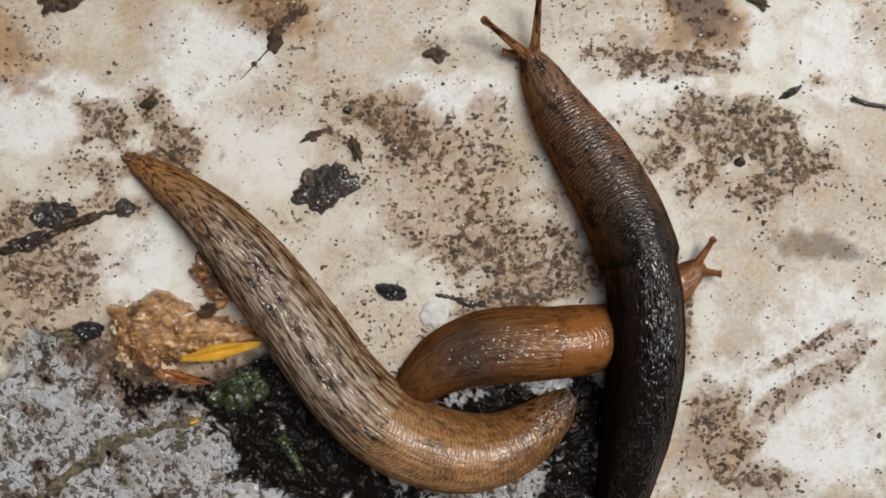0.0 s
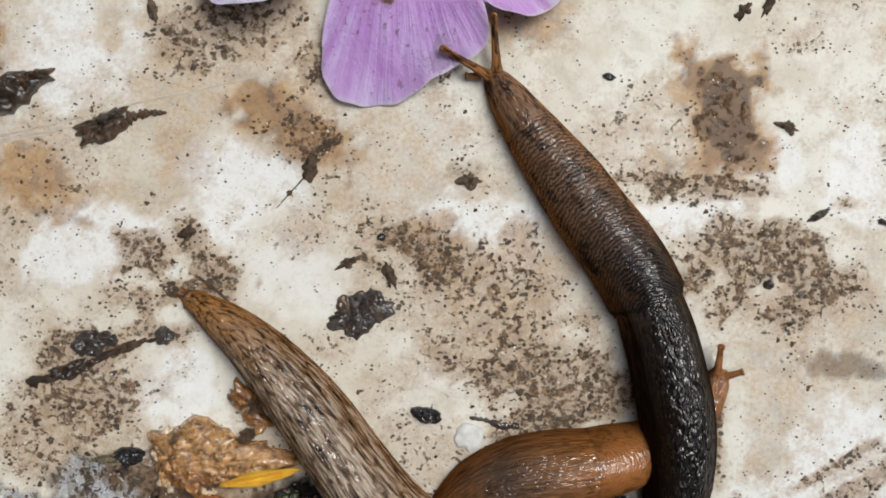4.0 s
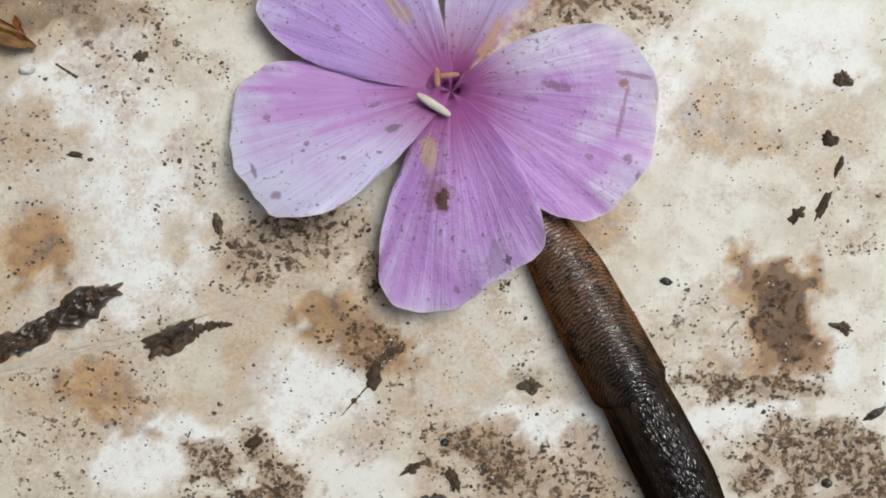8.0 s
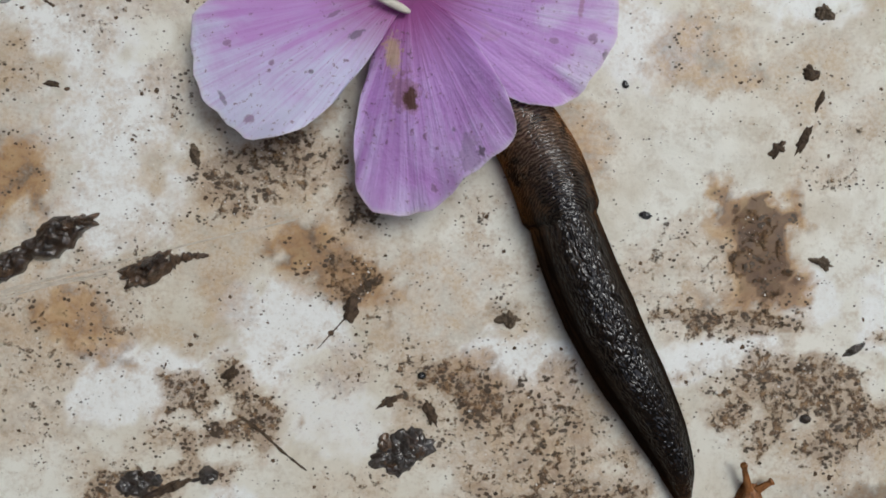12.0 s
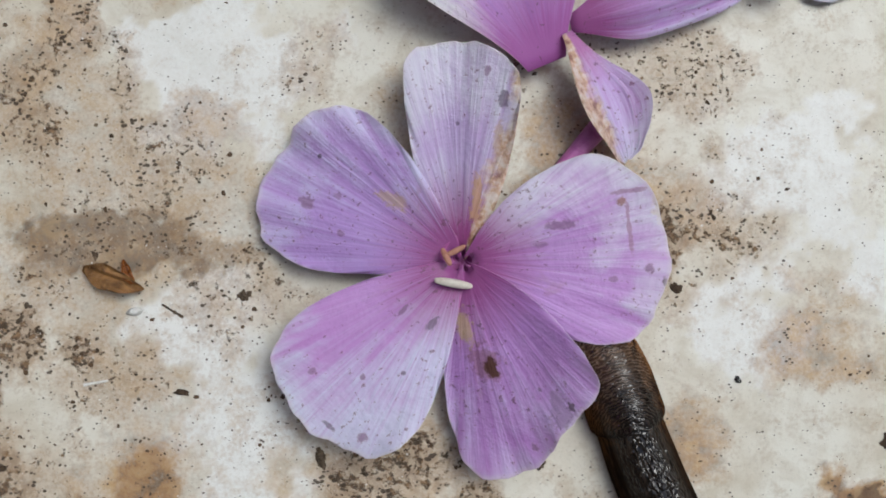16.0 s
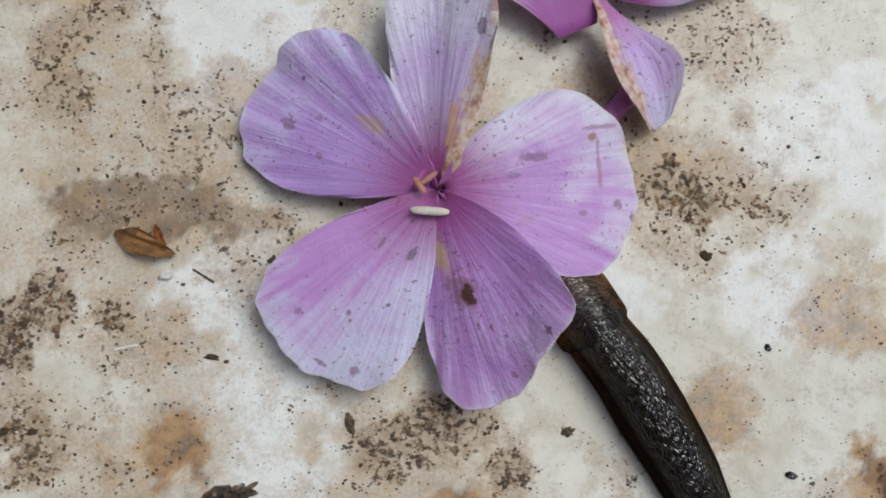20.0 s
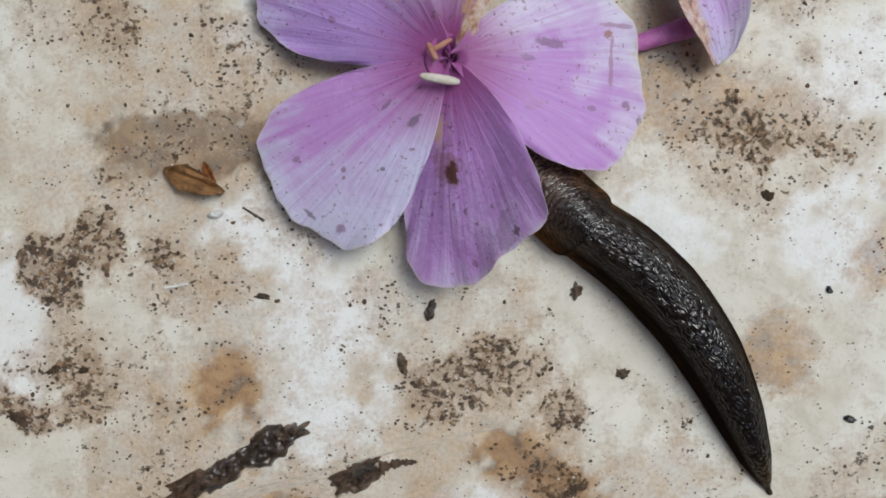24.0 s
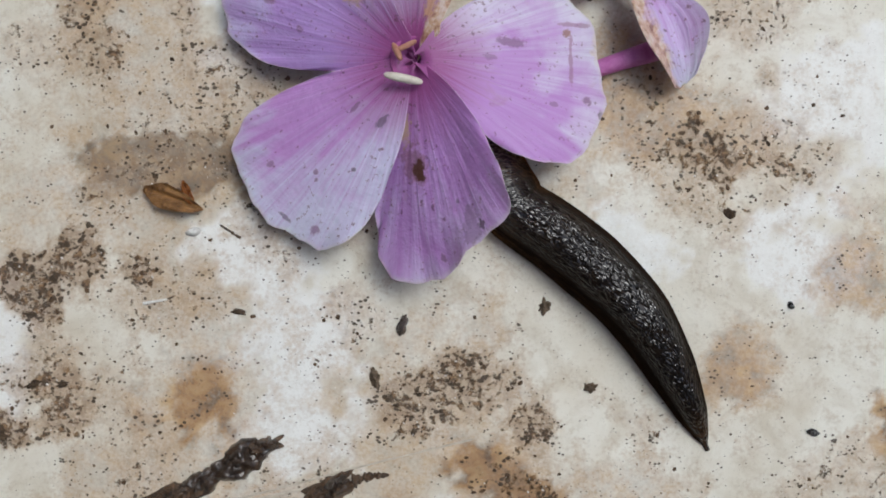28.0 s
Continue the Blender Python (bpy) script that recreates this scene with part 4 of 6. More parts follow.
tan_way.append((8.0, [(17.5, -33.5), (14.8, -34.4), (10.9, -36.2), (7.2, -37.0), (4.9, -36.8), (3.2, -36.2)], [(3.2, -36.2), (0.9, -34.4), (-1.2, -31.8), (-3.6, -28.7), (-6.2, -25.9), (-8.8, -23.4), (-11.4, -21.4)]))
tan_way.append((11.0, [(18.0, -33.3), (15.3, -34.3), (11.4, -36.2), (7.7, -37.2), (5.6, -37.2), (4.0, -36.8)], [(4.0, -36.8), (1.9, -35.2), (0.2, -33.0), (-1.8, -30.5), (-4.0, -28.1), (-6.2, -26.0), (-8.4, -24.4)]))
tan_way.append((28.0, [(20.0, -34.8), (17.3, -35.9), (14.0, -37.0), (10.7, -37.9), (8.6, -38.0), (7.0, -37.8)], [(7.0, -37.8), (4.9, -36.8), (3.0, -35.2), (1.0, -33.0), (-1.0, -30.8), (-2.6, -29.0), (-4.4, -27.4)]))
slug("tan wet slug with dark mottled streaks, curled beside the wet hollow", 44.0,
     [(0, 0.7, 1.0), (0.03, 1.4, 2.0), (0.1, 2.1, 3.4), (0.2, 2.7, 4.4), (0.32, 2.9, 4.7), (0.42, 2.8, 4.7), (0.55, 2.72, 4.7), (0.7, 2.5, 4.3), (0.82, 2.0, 3.5), (0.92, 1.4, 2.3), (0.965, 0.98, 1.5), (0.99, 0.72, 1.0), (1.0, 0.42, 0.5)],
     0.36, TAN, tan_way, 76)

# orange-brown slug that lies under the dark one
orange_way = []
orange_way.append((0.0, [(23.4, -24.4), (22.0, -25.6), (19.9, -27.8), (17.0, -29.4), (13.5, -29.9)], [(13.5, -29.9), (10.6, -30.0), (8.0, -30.4), (5.8, -31.4), (3.2, -34.0)]))
orange_way.append((1.0, [(23.3, -24.3), (22.0, -25.6), (19.9, -27.8), (17.0, -29.4), (13.5, -29.9)], [(13.5, -29.9), (10.6, -30.0), (8.0, -30.4), (5.8, -31.4), (3.2, -34.0)]))
orange_way.append((3.0, [(22.9, -23.6), (21.9, -25.4), (19.9, -27.7), (17.0, -29.2), (13.8, -29.8)], [(13.8, -29.8), (10.6, -30.1), (8.0, -30.6), (5.8, -31.6), (3.2, -34.2)]))
orange_way.append((6.0, [(22.6, -22.8), (22.1, -25.2), (20.3, -27.3), (17.3, -28.9), (13.8, -29.8)], [(13.8, -29.8), (10.6, -30.1), (8.0, -30.6), (5.8, -31.6), (3.0, -34.2)]))
orange_way.append((13.5, [(22.1, -21.8), (21.9, -24.4), (20.3, -27.0), (17.3, -28.9), (13.8, -29.8)], [(13.8, -29.8), (10.6, -30.1), (8.0, -30.6), (5.8, -31.6), (3.0, -34.2)]))
orange_way.append((28.0, [(22.3, -23.0), (21.9, -25.2), (20.3, -27.3), (17.3, -28.9), (13.8, -29.8)], [(13.8, -29.8), (10.6, -30.1), (8.0, -30.6), (5.8, -31.6), (3.0, -34.2)]))
slug("short orange-brown wet slug lying under the dark slug", 27.0,
     [(0, 0.5, 0.8), (0.03, 0.9, 1.3), (0.1, 1.25, 1.6), (0.2, 1.5, 1.6), (0.28, 1.75, 2.1), (0.34, 2.05, 2.8), (0.40, 2.3, 3.5), (0.46, 2.45, 3.9), (0.52, 2.45, 4.0), (0.6, 2.6, 4.2), (0.72, 2.55, 4.1), (0.85, 2.1, 3.4), (0.95, 1.5, 2.4), (1.0, 0.8, 1.2)],
     0.52, ORANGE, orange_way, 48, None, [(0.0, 0.3, 0.8, 22, 20, 2.2, 0.3, 0.19), (0.0, -0.3, 0.8, -48, 15, 1.3, 0.28, 0.2)])

# brown slug that comes from the side
def crawl(dy):
    fore = [(-50.5, 19.5), (-50.5, 15.2), (-49.6, 11.3), (-49.4, 6.6)]
    aft = [(-49.4, 6.6), (-50.1, 3.4), (-50.5, -0.1), (-49.3, -4.0), (-47.1, -7.4)]
    return [[(x, y + dy) for x, y in line] for line in (fore, aft)]


slug("brown wet slug with an orange head and tail, stretched out", 27.5,
     [(0, 0.47, 0.8), (0.02, 0.79, 1.3), (0.08, 1.02, 1.6), (0.15, 1.2, 1.9), (0.24, 1.85, 2.9), (0.36, 2.5, 3.9), (0.42, 2.5, 3.9), (0.47, 2.2, 3.5), (0.58, 2.15, 3.5), (0.7, 2.15, 3.4), (0.8, 1.9, 3.0), (0.9, 1.26, 2.1), (0.97, 0.79, 1.3), (1.0, 0.28, 0.5)],
     0.47, BROWN, [(t, *crawl(dy)) for t, dy in ((0.0, -30.0), (14.0, -14.0), (24.0, -2.0), (25.0, -1.0), (26.0, 0.0), (27.0, 1.2), (28.0, 2.4))],
     48, None, [(0.0, 0.45, 1.0, 18, 14, 3.6, 0.3, 0.17), (0.0, -0.45, 1.0, -62, 12, 4.2, 0.3, 0.17)])


# ---- flowers ----
def petal_skin(name, main, pale, throat, tired=0.0, browned=0.0, side=0.0, seed=0, marks=()):
    """marks: stains at (x, y, half length, half width, colour, strength), in millimetres from the petal's base."""
    m, nt, b = material(name, 0.5, 0.4)
    p = attribute(nt, "petal", True)
    rest = attribute(nt, "flat", True)
    u, v = axis(nt, p, 0), axis(nt, p, 1)
    cloudy = grain(nt, rest, 0.17, 5, 0.6, 0.4)
    rimness = sums(nt, "ADD", sums(nt, "MULTIPLY", span(nt, u, 0.55, 1.0), 0.6), sums(nt, "MULTIPLY", span(nt, axis(nt, p, 2), 0.6, 1.0), 0.5))
    rays = grain(nt, scaled(nt, p, 0.7, 3.2, 0.0), 1.4, 3, 0.6, 0.4)
    worn = sums(nt, "ADD", sums(nt, "MULTIPLY", sums(nt, "SUBTRACT", cloudy, 0.5), 3.4), sums(nt, "MULTIPLY", sums(nt, "SUBTRACT", rays, 0.5), 2.6))
    worn = sums(nt, "ADD", sums(nt, "ADD", rimness, worn), sums(nt, "MULTIPLY", v, side))
    pale_f = span(nt, worn, 0.05 - tired, 1.1 - tired)
    col = mix(nt, pale_f, main, pale)
    # fine veins that fan out from the base
    veins = grain(nt, scaled(nt, p, 0.7, 7.5, 0.0), 2.4, 5, 0.66, 0.3)
    col = mix(nt, span(nt, veins, 0.48, 0.70, 0.0, 0.5), col, (main[0] * 0.80, main[1] * 0.62, main[2] * 0.82))
    col = mix(nt, span(nt, veins, 0.48, 0.3, 0.0, 0.25), col, pale)
    fan = sums(nt, "ADD", u, sums(nt, "MULTIPLY", sums(nt, "SUBTRACT", veins, 0.5), 0.5))
    col = mix(nt, span(nt, fan, 0.42, 0.15, 0.0, 0.98), col, throat)
    specks = span(nt, sums(nt, "ADD", grain(nt, rest, 2.3, 5, 0.66), sums(nt, "MULTIPLY", cloudy, 0.3)), 0.76, 0.80)
    col = mix(nt, sums(nt, "MULTIPLY", specks, 0.7), col, (0.14, 0.06, 0.10))
    bruise = span(nt, grain(nt, rest, 0.33, 4, 0.6, 0.5), 0.66, 0.78)
    col = mix(nt, sums(nt, "MULTIPLY", bruise, 0.4), col, (0.30, 0.17, 0.16))
    if marks:
        x, y = sums(nt, "SUBTRACT", axis(nt, rest, 0), 31.0 * seed), axis(nt, rest, 1)
        frayed = sums(nt, "ADD", sums(nt, "MULTIPLY", sums(nt, "SUBTRACT", grain(nt, rest, 1.1, 4, 0.6, 0.3), 0.5), 2.4), sums(nt, "MULTIPLY", sums(nt, "SUBTRACT", grain(nt, rest, 4.0, 2), 0.5), 1.2))
        for mx, my, rx, ry, tint, strength in marks:
            a = sums(nt, "MULTIPLY", sums(nt, "SUBTRACT", x, mx), 1 / rx)
            c = sums(nt, "MULTIPLY", sums(nt, "SUBTRACT", y, my), 1 / ry)
            d = sums(nt, "SQRT", sums(nt, "ADD", sums(nt, "MULTIPLY", a, a), sums(nt, "MULTIPLY", c, c)))
            col = mix(nt, span(nt, sums(nt, "ADD", d, frayed), 1.1, 0.7, 0.0, strength), col, tint)
    edge = span(nt, axis(nt, p, 2), 0.975, 1.0)
    col = mix(nt, sums(nt, "MULTIPLY", edge, 0.5), col, (0.62, 0.55, 0.60))
    if browned:
        withered = span(nt, sums(nt, "ADD", sums(nt, "MULTIPLY", v, -1.0), sums(nt, "MULTIPLY", sums(nt, "SUBTRACT", grain(nt, rest, 0.5, 4), 0.5), 1.4)), 1.0 - browned, 1.3 - browned)
        col = mix(nt, sums(nt, "MULTIPLY", withered, 0.85), col, ramp(nt, grain(nt, rest, 1.4, 4), (0.36, (0.26, 0.13, 0.06)), (0.48, (0.56, 0.38, 0.22)), (0.62, (0.68, 0.60, 0.52))))
    put(nt, b.inputs["Base Color"], col)
    relief(nt, b, sums(nt, "MULTIPLY", span(nt, u, 0.05, 0.5), sums(nt, "ADD", sums(nt, "ADD", sums(nt, "MULTIPLY", veins, 0.45), sums(nt, "MULTIPLY", grain(nt, rest, 2.5, 3), 0.25)), sums(nt, "ADD", sums(nt, "MULTIPLY", cloudy, 4.0), sums(nt, "MULTIPLY", rays, 2.5)))), 0.00012, 0.9)
    b.inputs["Subsurface Weight"].default_value = 0.25
    b.inputs["Subsurface Radius"].default_value = (0.8, 0.4, 0.8)
    b.inputs["Subsurface Scale"].default_value = 0.0006
    return m


VIOLET = petal_skin("violet_petal", (0.485, 0.29, 0.625), (0.59, 0.53, 0.78), (0.29, 0.075, 0.25))
PLUM, DUSK, UMBER, TAWNY = (0.20, 0.11, 0.20), (0.10, 0.07, 0.11), (0.07, 0.025, 0.012), (0.46, 0.33, 0.20)
WORN_ONE_SIDE = petal_skin("petal_worn_on_one_side", (0.465, 0.26, 0.595), (0.63, 0.59, 0.75), (0.29, 0.075, 0.25), 0.08, 0.0, 0.9, 5, [
    (10.7, 0.9, 0.16, 2.0, (0.30, 0.16, 0.27), 0.7), (10.4, 2.6, 0.34, 0.28, (0.26, 0.13, 0.10), 0.85), (11.0, 3.2, 1.5, 0.16, (0.28, 0.16, 0.26), 0.7), (6.2, 1.5, 1.05, 0.34, PLUM, 0.70), (11.7, -2.2, 0.43, 0.37, PLUM, 0.75),
    (9.2, -2.6, 0.31, 0.19, PLUM, 0.55), (12.9, 3.0, 0.5, 2.2, (0.62, 0.53, 0.42), 0.5), (12.6, -3.2, 0.19, 0.31, DUSK, 0.85), (4.6, 0.4, 0.56, 0.19, PLUM, 0.50)])
WORN_OTHER_SIDE = petal_skin("petal_worn_on_the_other_side", (0.405, 0.26, 0.585), (0.53, 0.49, 0.73), (0.29, 0.075, 0.25), 0.0, 0.0, -0.6, 2, [
    (5.6, -0.9, 1.1, 0.5, TAWNY, 0.65), (10.6, 2.6, 0.62, 0.37, PLUM, 0.75), (7.4, 3.0, 0.25, 0.19, PLUM, 0.65), (9.0, 1.0, 0.31, 0.25, PLUM, 0.55), (11.6, -0.6, 0.19, 0.19, DUSK, 0.75)])
LILAC = petal_skin("lilac_petal", (0.475, 0.26, 0.585), (0.57, 0.55, 0.75), (0.29, 0.075, 0.25), 0.35, 0.0, 0.7, 3, [
    (3.6, 1.5, 0.62, 0.25, DUSK, 0.70), (4.4, -0.6, 0.50, 0.15, PLUM, 0.75), (12.4, 3.4, 0.43, 0.37, PLUM, 0.70), (9.5, 0.6, 0.22, 0.19, PLUM, 0.75), (11.6, -2.2, 0.25, 0.19, PLUM, 0.65), (13.4, 1.2, 0.19, 0.50, DUSK, 0.65), (7.4, 2.4, 0.19, 0.15, DUSK, 0.75)])
STAINED = petal_skin("stained_petal", (0.435, 0.24, 0.565), (0.53, 0.42, 0.69), (0.29, 0.075, 0.25), -0.15, 0.0, 0.0, 4, [
    (6.2, -0.8, 1.5, 1.1, (0.24, 0.11, 0.17), 0.7), (6.6, -0.5, 0.75, 0.5, UMBER, 0.95), (3.5, -1.4, 1.3, 0.6, TAWNY, 0.8), (10.8, 3.0, 1.3, 0.9, (0.27, 0.19, 0.33), 0.65), (10.6, 3.9, 0.34, 0.25, DUSK, 0.90),
    (12.6, 0.4, 0.31, 0.25, PLUM, 0.75), (12.8, 2.6, 0.22, 0.37, PLUM, 0.65), (9.0, 2.2, 0.19, 0.15, DUSK, 0.65)])
WHITENED = petal_skin("petal_with_whitened_edge", (0.445, 0.25, 0.595), (0.73, 0.71, 0.77), (0.34, 0.10, 0.34), -0.75, 0.0, 1.6)
BROWNED = petal_skin("browned_petal", (0.445, 0.35, 0.585), (0.57, 0.55, 0.68), (0.26, 0.05, 0.20), 0.3, 0.36, 0.0, 1, [
    (10.2, -2.6, 0.74, 0.37, DUSK, 0.70), (7.6, -2.3, 1.0, 0.4, TAWNY, 0.6), (3.4, -0.9, 1.8, 0.4, (0.50, 0.30, 0.14), 0.75), (12.2, -1.4, 0.31, 0.25, PLUM, 0.65), (8.6, 0.6, 0.15, 0.15, DUSK, 0.65)])
FOLDED = petal_skin("folded_petal", (0.495, 0.33, 0.635), (0.61, 0.57, 0.79), (0.40, 0.16, 0.36), 0.1, 0.85)
FADED = petal_skin("faded_petal", (0.505, 0.38, 0.655), (0.63, 0.62, 0.77), (0.26, 0.05, 0.20), 0.35)


def simple_skin(name, a, b_col, rough=0.5, scale=1.5, depth=0.0001, spec=0.25, wet=0.0):
    m, nt, b = material(name, rough, spec)
    p = coords(nt)
    g = grain(nt, p, scale, 5, 0.65, 0.3)
    put(nt, b.inputs["Base Color"], ramp(nt, g, (0.32, a), (0.68, b_col)))
    put(nt, b.inputs["Roughness"], span(nt, grain(nt, p, scale * 2, 3), 0.3, 0.7, max(rough - 0.12, 0.05), min(rough + 0.15, 1)))
    relief(nt, b, sums(nt, "ADD", g, sums(nt, "MULTIPLY", grain(nt, p, scale * 3.5, 4), 0.4)), depth, 1.0)
    if wet:
        film = nt.nodes.new("ShaderNodeBump")
        film.inputs["Strength"].default_value, film.inputs["Distance"].default_value = 1.0, 0.0003
        put(nt, film.inputs["Height"], grain(nt, p, 1.2, 2, 0.5, 0.5))
        nt.links.new(film.outputs[0], b.inputs["Coat Normal"])
        b.inputs["Coat Weight"].default_value, b.inputs["Coat Roughness"].default_value = wet, 0.05
    return m


def petal_mesh(length, width, cup=0.6, arch=0.8, wave=0.35, twist=0.0, seed=0, mat=None, full=0.66, curl=0.0, nick=0.03, blunt=0.42, folds=0.16, funnel=0.0):
    """An obovate petal along +x with its base at the origin: a thin two-sided blade with a ruffled rim."""
    power, shoulder = 3.6 - 2.2 * blunt, 0.6 - 0.35 * blunt
    nu, nv, thick = 28, 30, 0.16
    verts, uv, flat = [], [], []
    r = random.Random(seed)
    ph = [r.uniform(0, 6.28) for _ in range(6)]
    for side in (1, -1):
        for i in range(nu + 1):
            u = 1 - (1 - i / nu) ** 1.7
            tip = max(0.0, u - shoulder) / (1 - shoulder)
            half = width / 2 * (0.15 + 0.87 * float(smooth(-0.10, full + 0.22, u))) * max(1 - tip**power, 1e-6) ** (1 / power)
            dip = funnel * max(0.0, 1 - u / 0.16) ** 2
            for j in range(nv + 1):
                v = math.sin(math.pi / 2 * (2 * j / nv - 1))
                w = v * half / (width / 2)
                x = length * u * (1 + u * u * (nick * math.sin(3.1 * w + ph[0]) + 0.014 * math.sin(9 * w + ph[1]) + 0.006 * math.sin(23 * w + ph[2])))
                y = half * v * (1 + 0.03 * math.sin(7 * u + ph[2])) + twist * u * u * length * 0.3
                z = arch * math.sin(math.pi * min(u, 1) * 0.8) - arch * 0.6 * u * u + cup * w * w * u - dip + curl * max(w, 0) ** 2 * u * 2
                z += wave * u * u * (abs(w) ** 1.5) * math.sin(6 * u + 4 * w + ph[3]) + 0.2 * wave * math.sin(11 * w + ph[4]) * u + folds * math.sin(math.pi * u) * math.sin(6.5 * w + ph[5]) * (1 - w * w * 0.5)
                verts.append((x, y, z + side * thick / 2 * (1 - 0.75 * max(u, abs(v)) ** 6)))
                uv.append((u, v, max(u, abs(v))))
                flat.append((x + 31 * seed, y, 0))
    faces, row = [], nv + 1
    base = (nu + 1) * row
    for i in range(nu):
        for j in range(nv):
            a = i * row + j
            faces.append((a, a + row, a + row + 1, a + 1))
            faces.append((base + a, base + a + 1, base + a + row + 1, base + a + row))
    rim = [j for j in range(row)] + [i * row + nv for i in range(1, nu + 1)] + [nu * row + j for j in range(nv - 1, -1, -1)] + [i * row for i in range(nu - 1, 0, -1)]
    for a, b in zip(rim, rim[1:] + rim[:1]):
        faces.append((a, b, base + b, base + a))
    me = mesh_of("petal", verts, faces, mat)
    vector_attribute(me, "petal", uv)
    vector_attribute(me, "flat", flat)
    return me


def fan_petal(spread, reach, cup=0.5, wave=0.3, seed=0, mat=None, folds=0.14, funnel=0.6, droop=0.5):
    """A petal that fans out along +x from the flower's centre. spread: half its opening in degrees; reach: its length in
    millimetres along rays evenly spread over that opening."""
    rays, rings, thick = 64, 26, 0.14
    r = random.Random(seed)
    ph = [r.uniform(0, 6.28) for _ in range(6)]
    q = np.linspace(0, len(reach) - 1, 400)
    far = np.interp(q, np.arange(len(reach)), reach)
    for _ in range(240):
        far[1:-1] = 0.25 * far[:-2] + 0.5 * far[1:-1] + 0.25 * far[2:]
    ang = np.radians(np.linspace(-spread, spread, 400))
    ox, oy = far * np.cos(ang), far * np.sin(ang)
    run = np.r_[0, np.cumsum(np.hypot(np.diff(ox), np.diff(oy)))]
    even = np.linspace(0, run[-1], rays + 1)
    ox, oy = np.interp(even, run, ox), np.interp(even, run, oy)
    fray = 1 + 0.005 * np.sin(even * 1.3 + ph[0]) + 0.004 * np.sin(even * 3.1 + ph[1]) + 0.003 * np.sin(even * 7.7 + ph[2])
    ox, oy = ox * fray, oy * fray
    length, half = float(np.hypot(ox, oy).max()), float(np.abs(oy).max())
    opening = float(np.degrees(np.abs(np.arctan2(oy, ox))[np.hypot(ox, oy) > 0.75 * length].max()))
    verts, uv, flat = [], [], []
    for side in (1, -1):
        for i in range(rings + 1):
            f = 0.05 + 0.95 * (1 - (1 - i / rings) ** 1.6)
            for j in range(rays + 1):
                x, y = float(ox[j] * f), float(oy[j] * f)
                u, w = math.hypot(x, y) / length, y / half
                rim = max(0.0, (f - 0.6) / 0.4) ** 2
                z = cup * w * w * u * 2 - droop * u * u - funnel * max(0.0, 1 - u / 0.2) ** 2
                z += wave * rim * u * (math.sin(even[j] * 0.9 + ph[3]) + 0.5 * math.sin(even[j] * 2.1 + ph[4]))
                z += folds * math.sin(math.pi * min(u, 1.0)) * math.sin(6.5 * w + ph[5])
                verts.append((x, y, z + side * thick / 2 * (1 - 0.75 * f**8)))
                uv.append((u, math.degrees(math.atan2(y, x)) / opening, f))
                flat.append((x - 0.75 + 31 * seed, y, 0))
    faces, row = [], rays + 1
    base = (rings + 1) * row
    for i in range(rings):
        for j in range(rays):
            a = i * row + j
            faces.append((a, a + row, a + row + 1, a + 1))
            faces.append((base + a, base + a + 1, base + a + row + 1, base + a + row))
    edge = list(range(row)) + [i * row + rays for i in range(1, rings + 1)] + [rings * row + j for j in range(rays - 1, -1, -1)] + [i * row for i in range(rings - 1, 0, -1)]
    for a, b in zip(edge, edge[1:] + edge[:1]):
        faces.append((a, b, base + b, base + a))
    me = mesh_of("petal", verts, faces, mat)
    vector_attribute(me, "petal", uv)
    vector_attribute(me, "flat", flat)
    return me


def lathe(name, rows, mat, n=16, bend=0.0, squash=1.0):
    """A round body along +x from rows of (x, radius)."""
    verts, faces = [], []
    for x, r in rows:
        for k in range(n):
            a = 2 * math.pi * k / n
            verts.append((x, r * math.cos(a) + bend * x * x, r * squash * math.sin(a)))
    for i in range(len(rows) - 1):
        for k in range(n):
            a, b = i * n + k, i * n + (k + 1) % n
            faces.append((a, b, b + n, a + n))
    faces += [tuple(range(n))[::-1], tuple(range((len(rows) - 1) * n, len(rows) * n))]
    return mesh_of(name, verts, faces, mat)


def pill(length, r):
    return [(length * (0.5 - 0.5 * math.cos(math.pi * k / 8)), r * max(math.sin(math.pi * k / 8), 0.08) ** 0.6) for k in range(9)]


THROAT = simple_skin("throat", (0.30, 0.07, 0.24), (0.42, 0.12, 0.34), 0.6)
CREAM = simple_skin("cream_anther", (0.55, 0.50, 0.42), (0.70, 0.66, 0.58), 0.5)
AMBER = simple_skin("amber_anther", (0.34, 0.15, 0.10), (0.50, 0.26, 0.19), 0.5)
STALK = simple_skin("flower_tube", (0.42, 0.12, 0.36), (0.56, 0.22, 0.50), 0.45)

flower = thing("flower", "fallen violet five-petalled flower lying face up, speckled with dirt", "flower", -0.7, 9.6, 3.2)
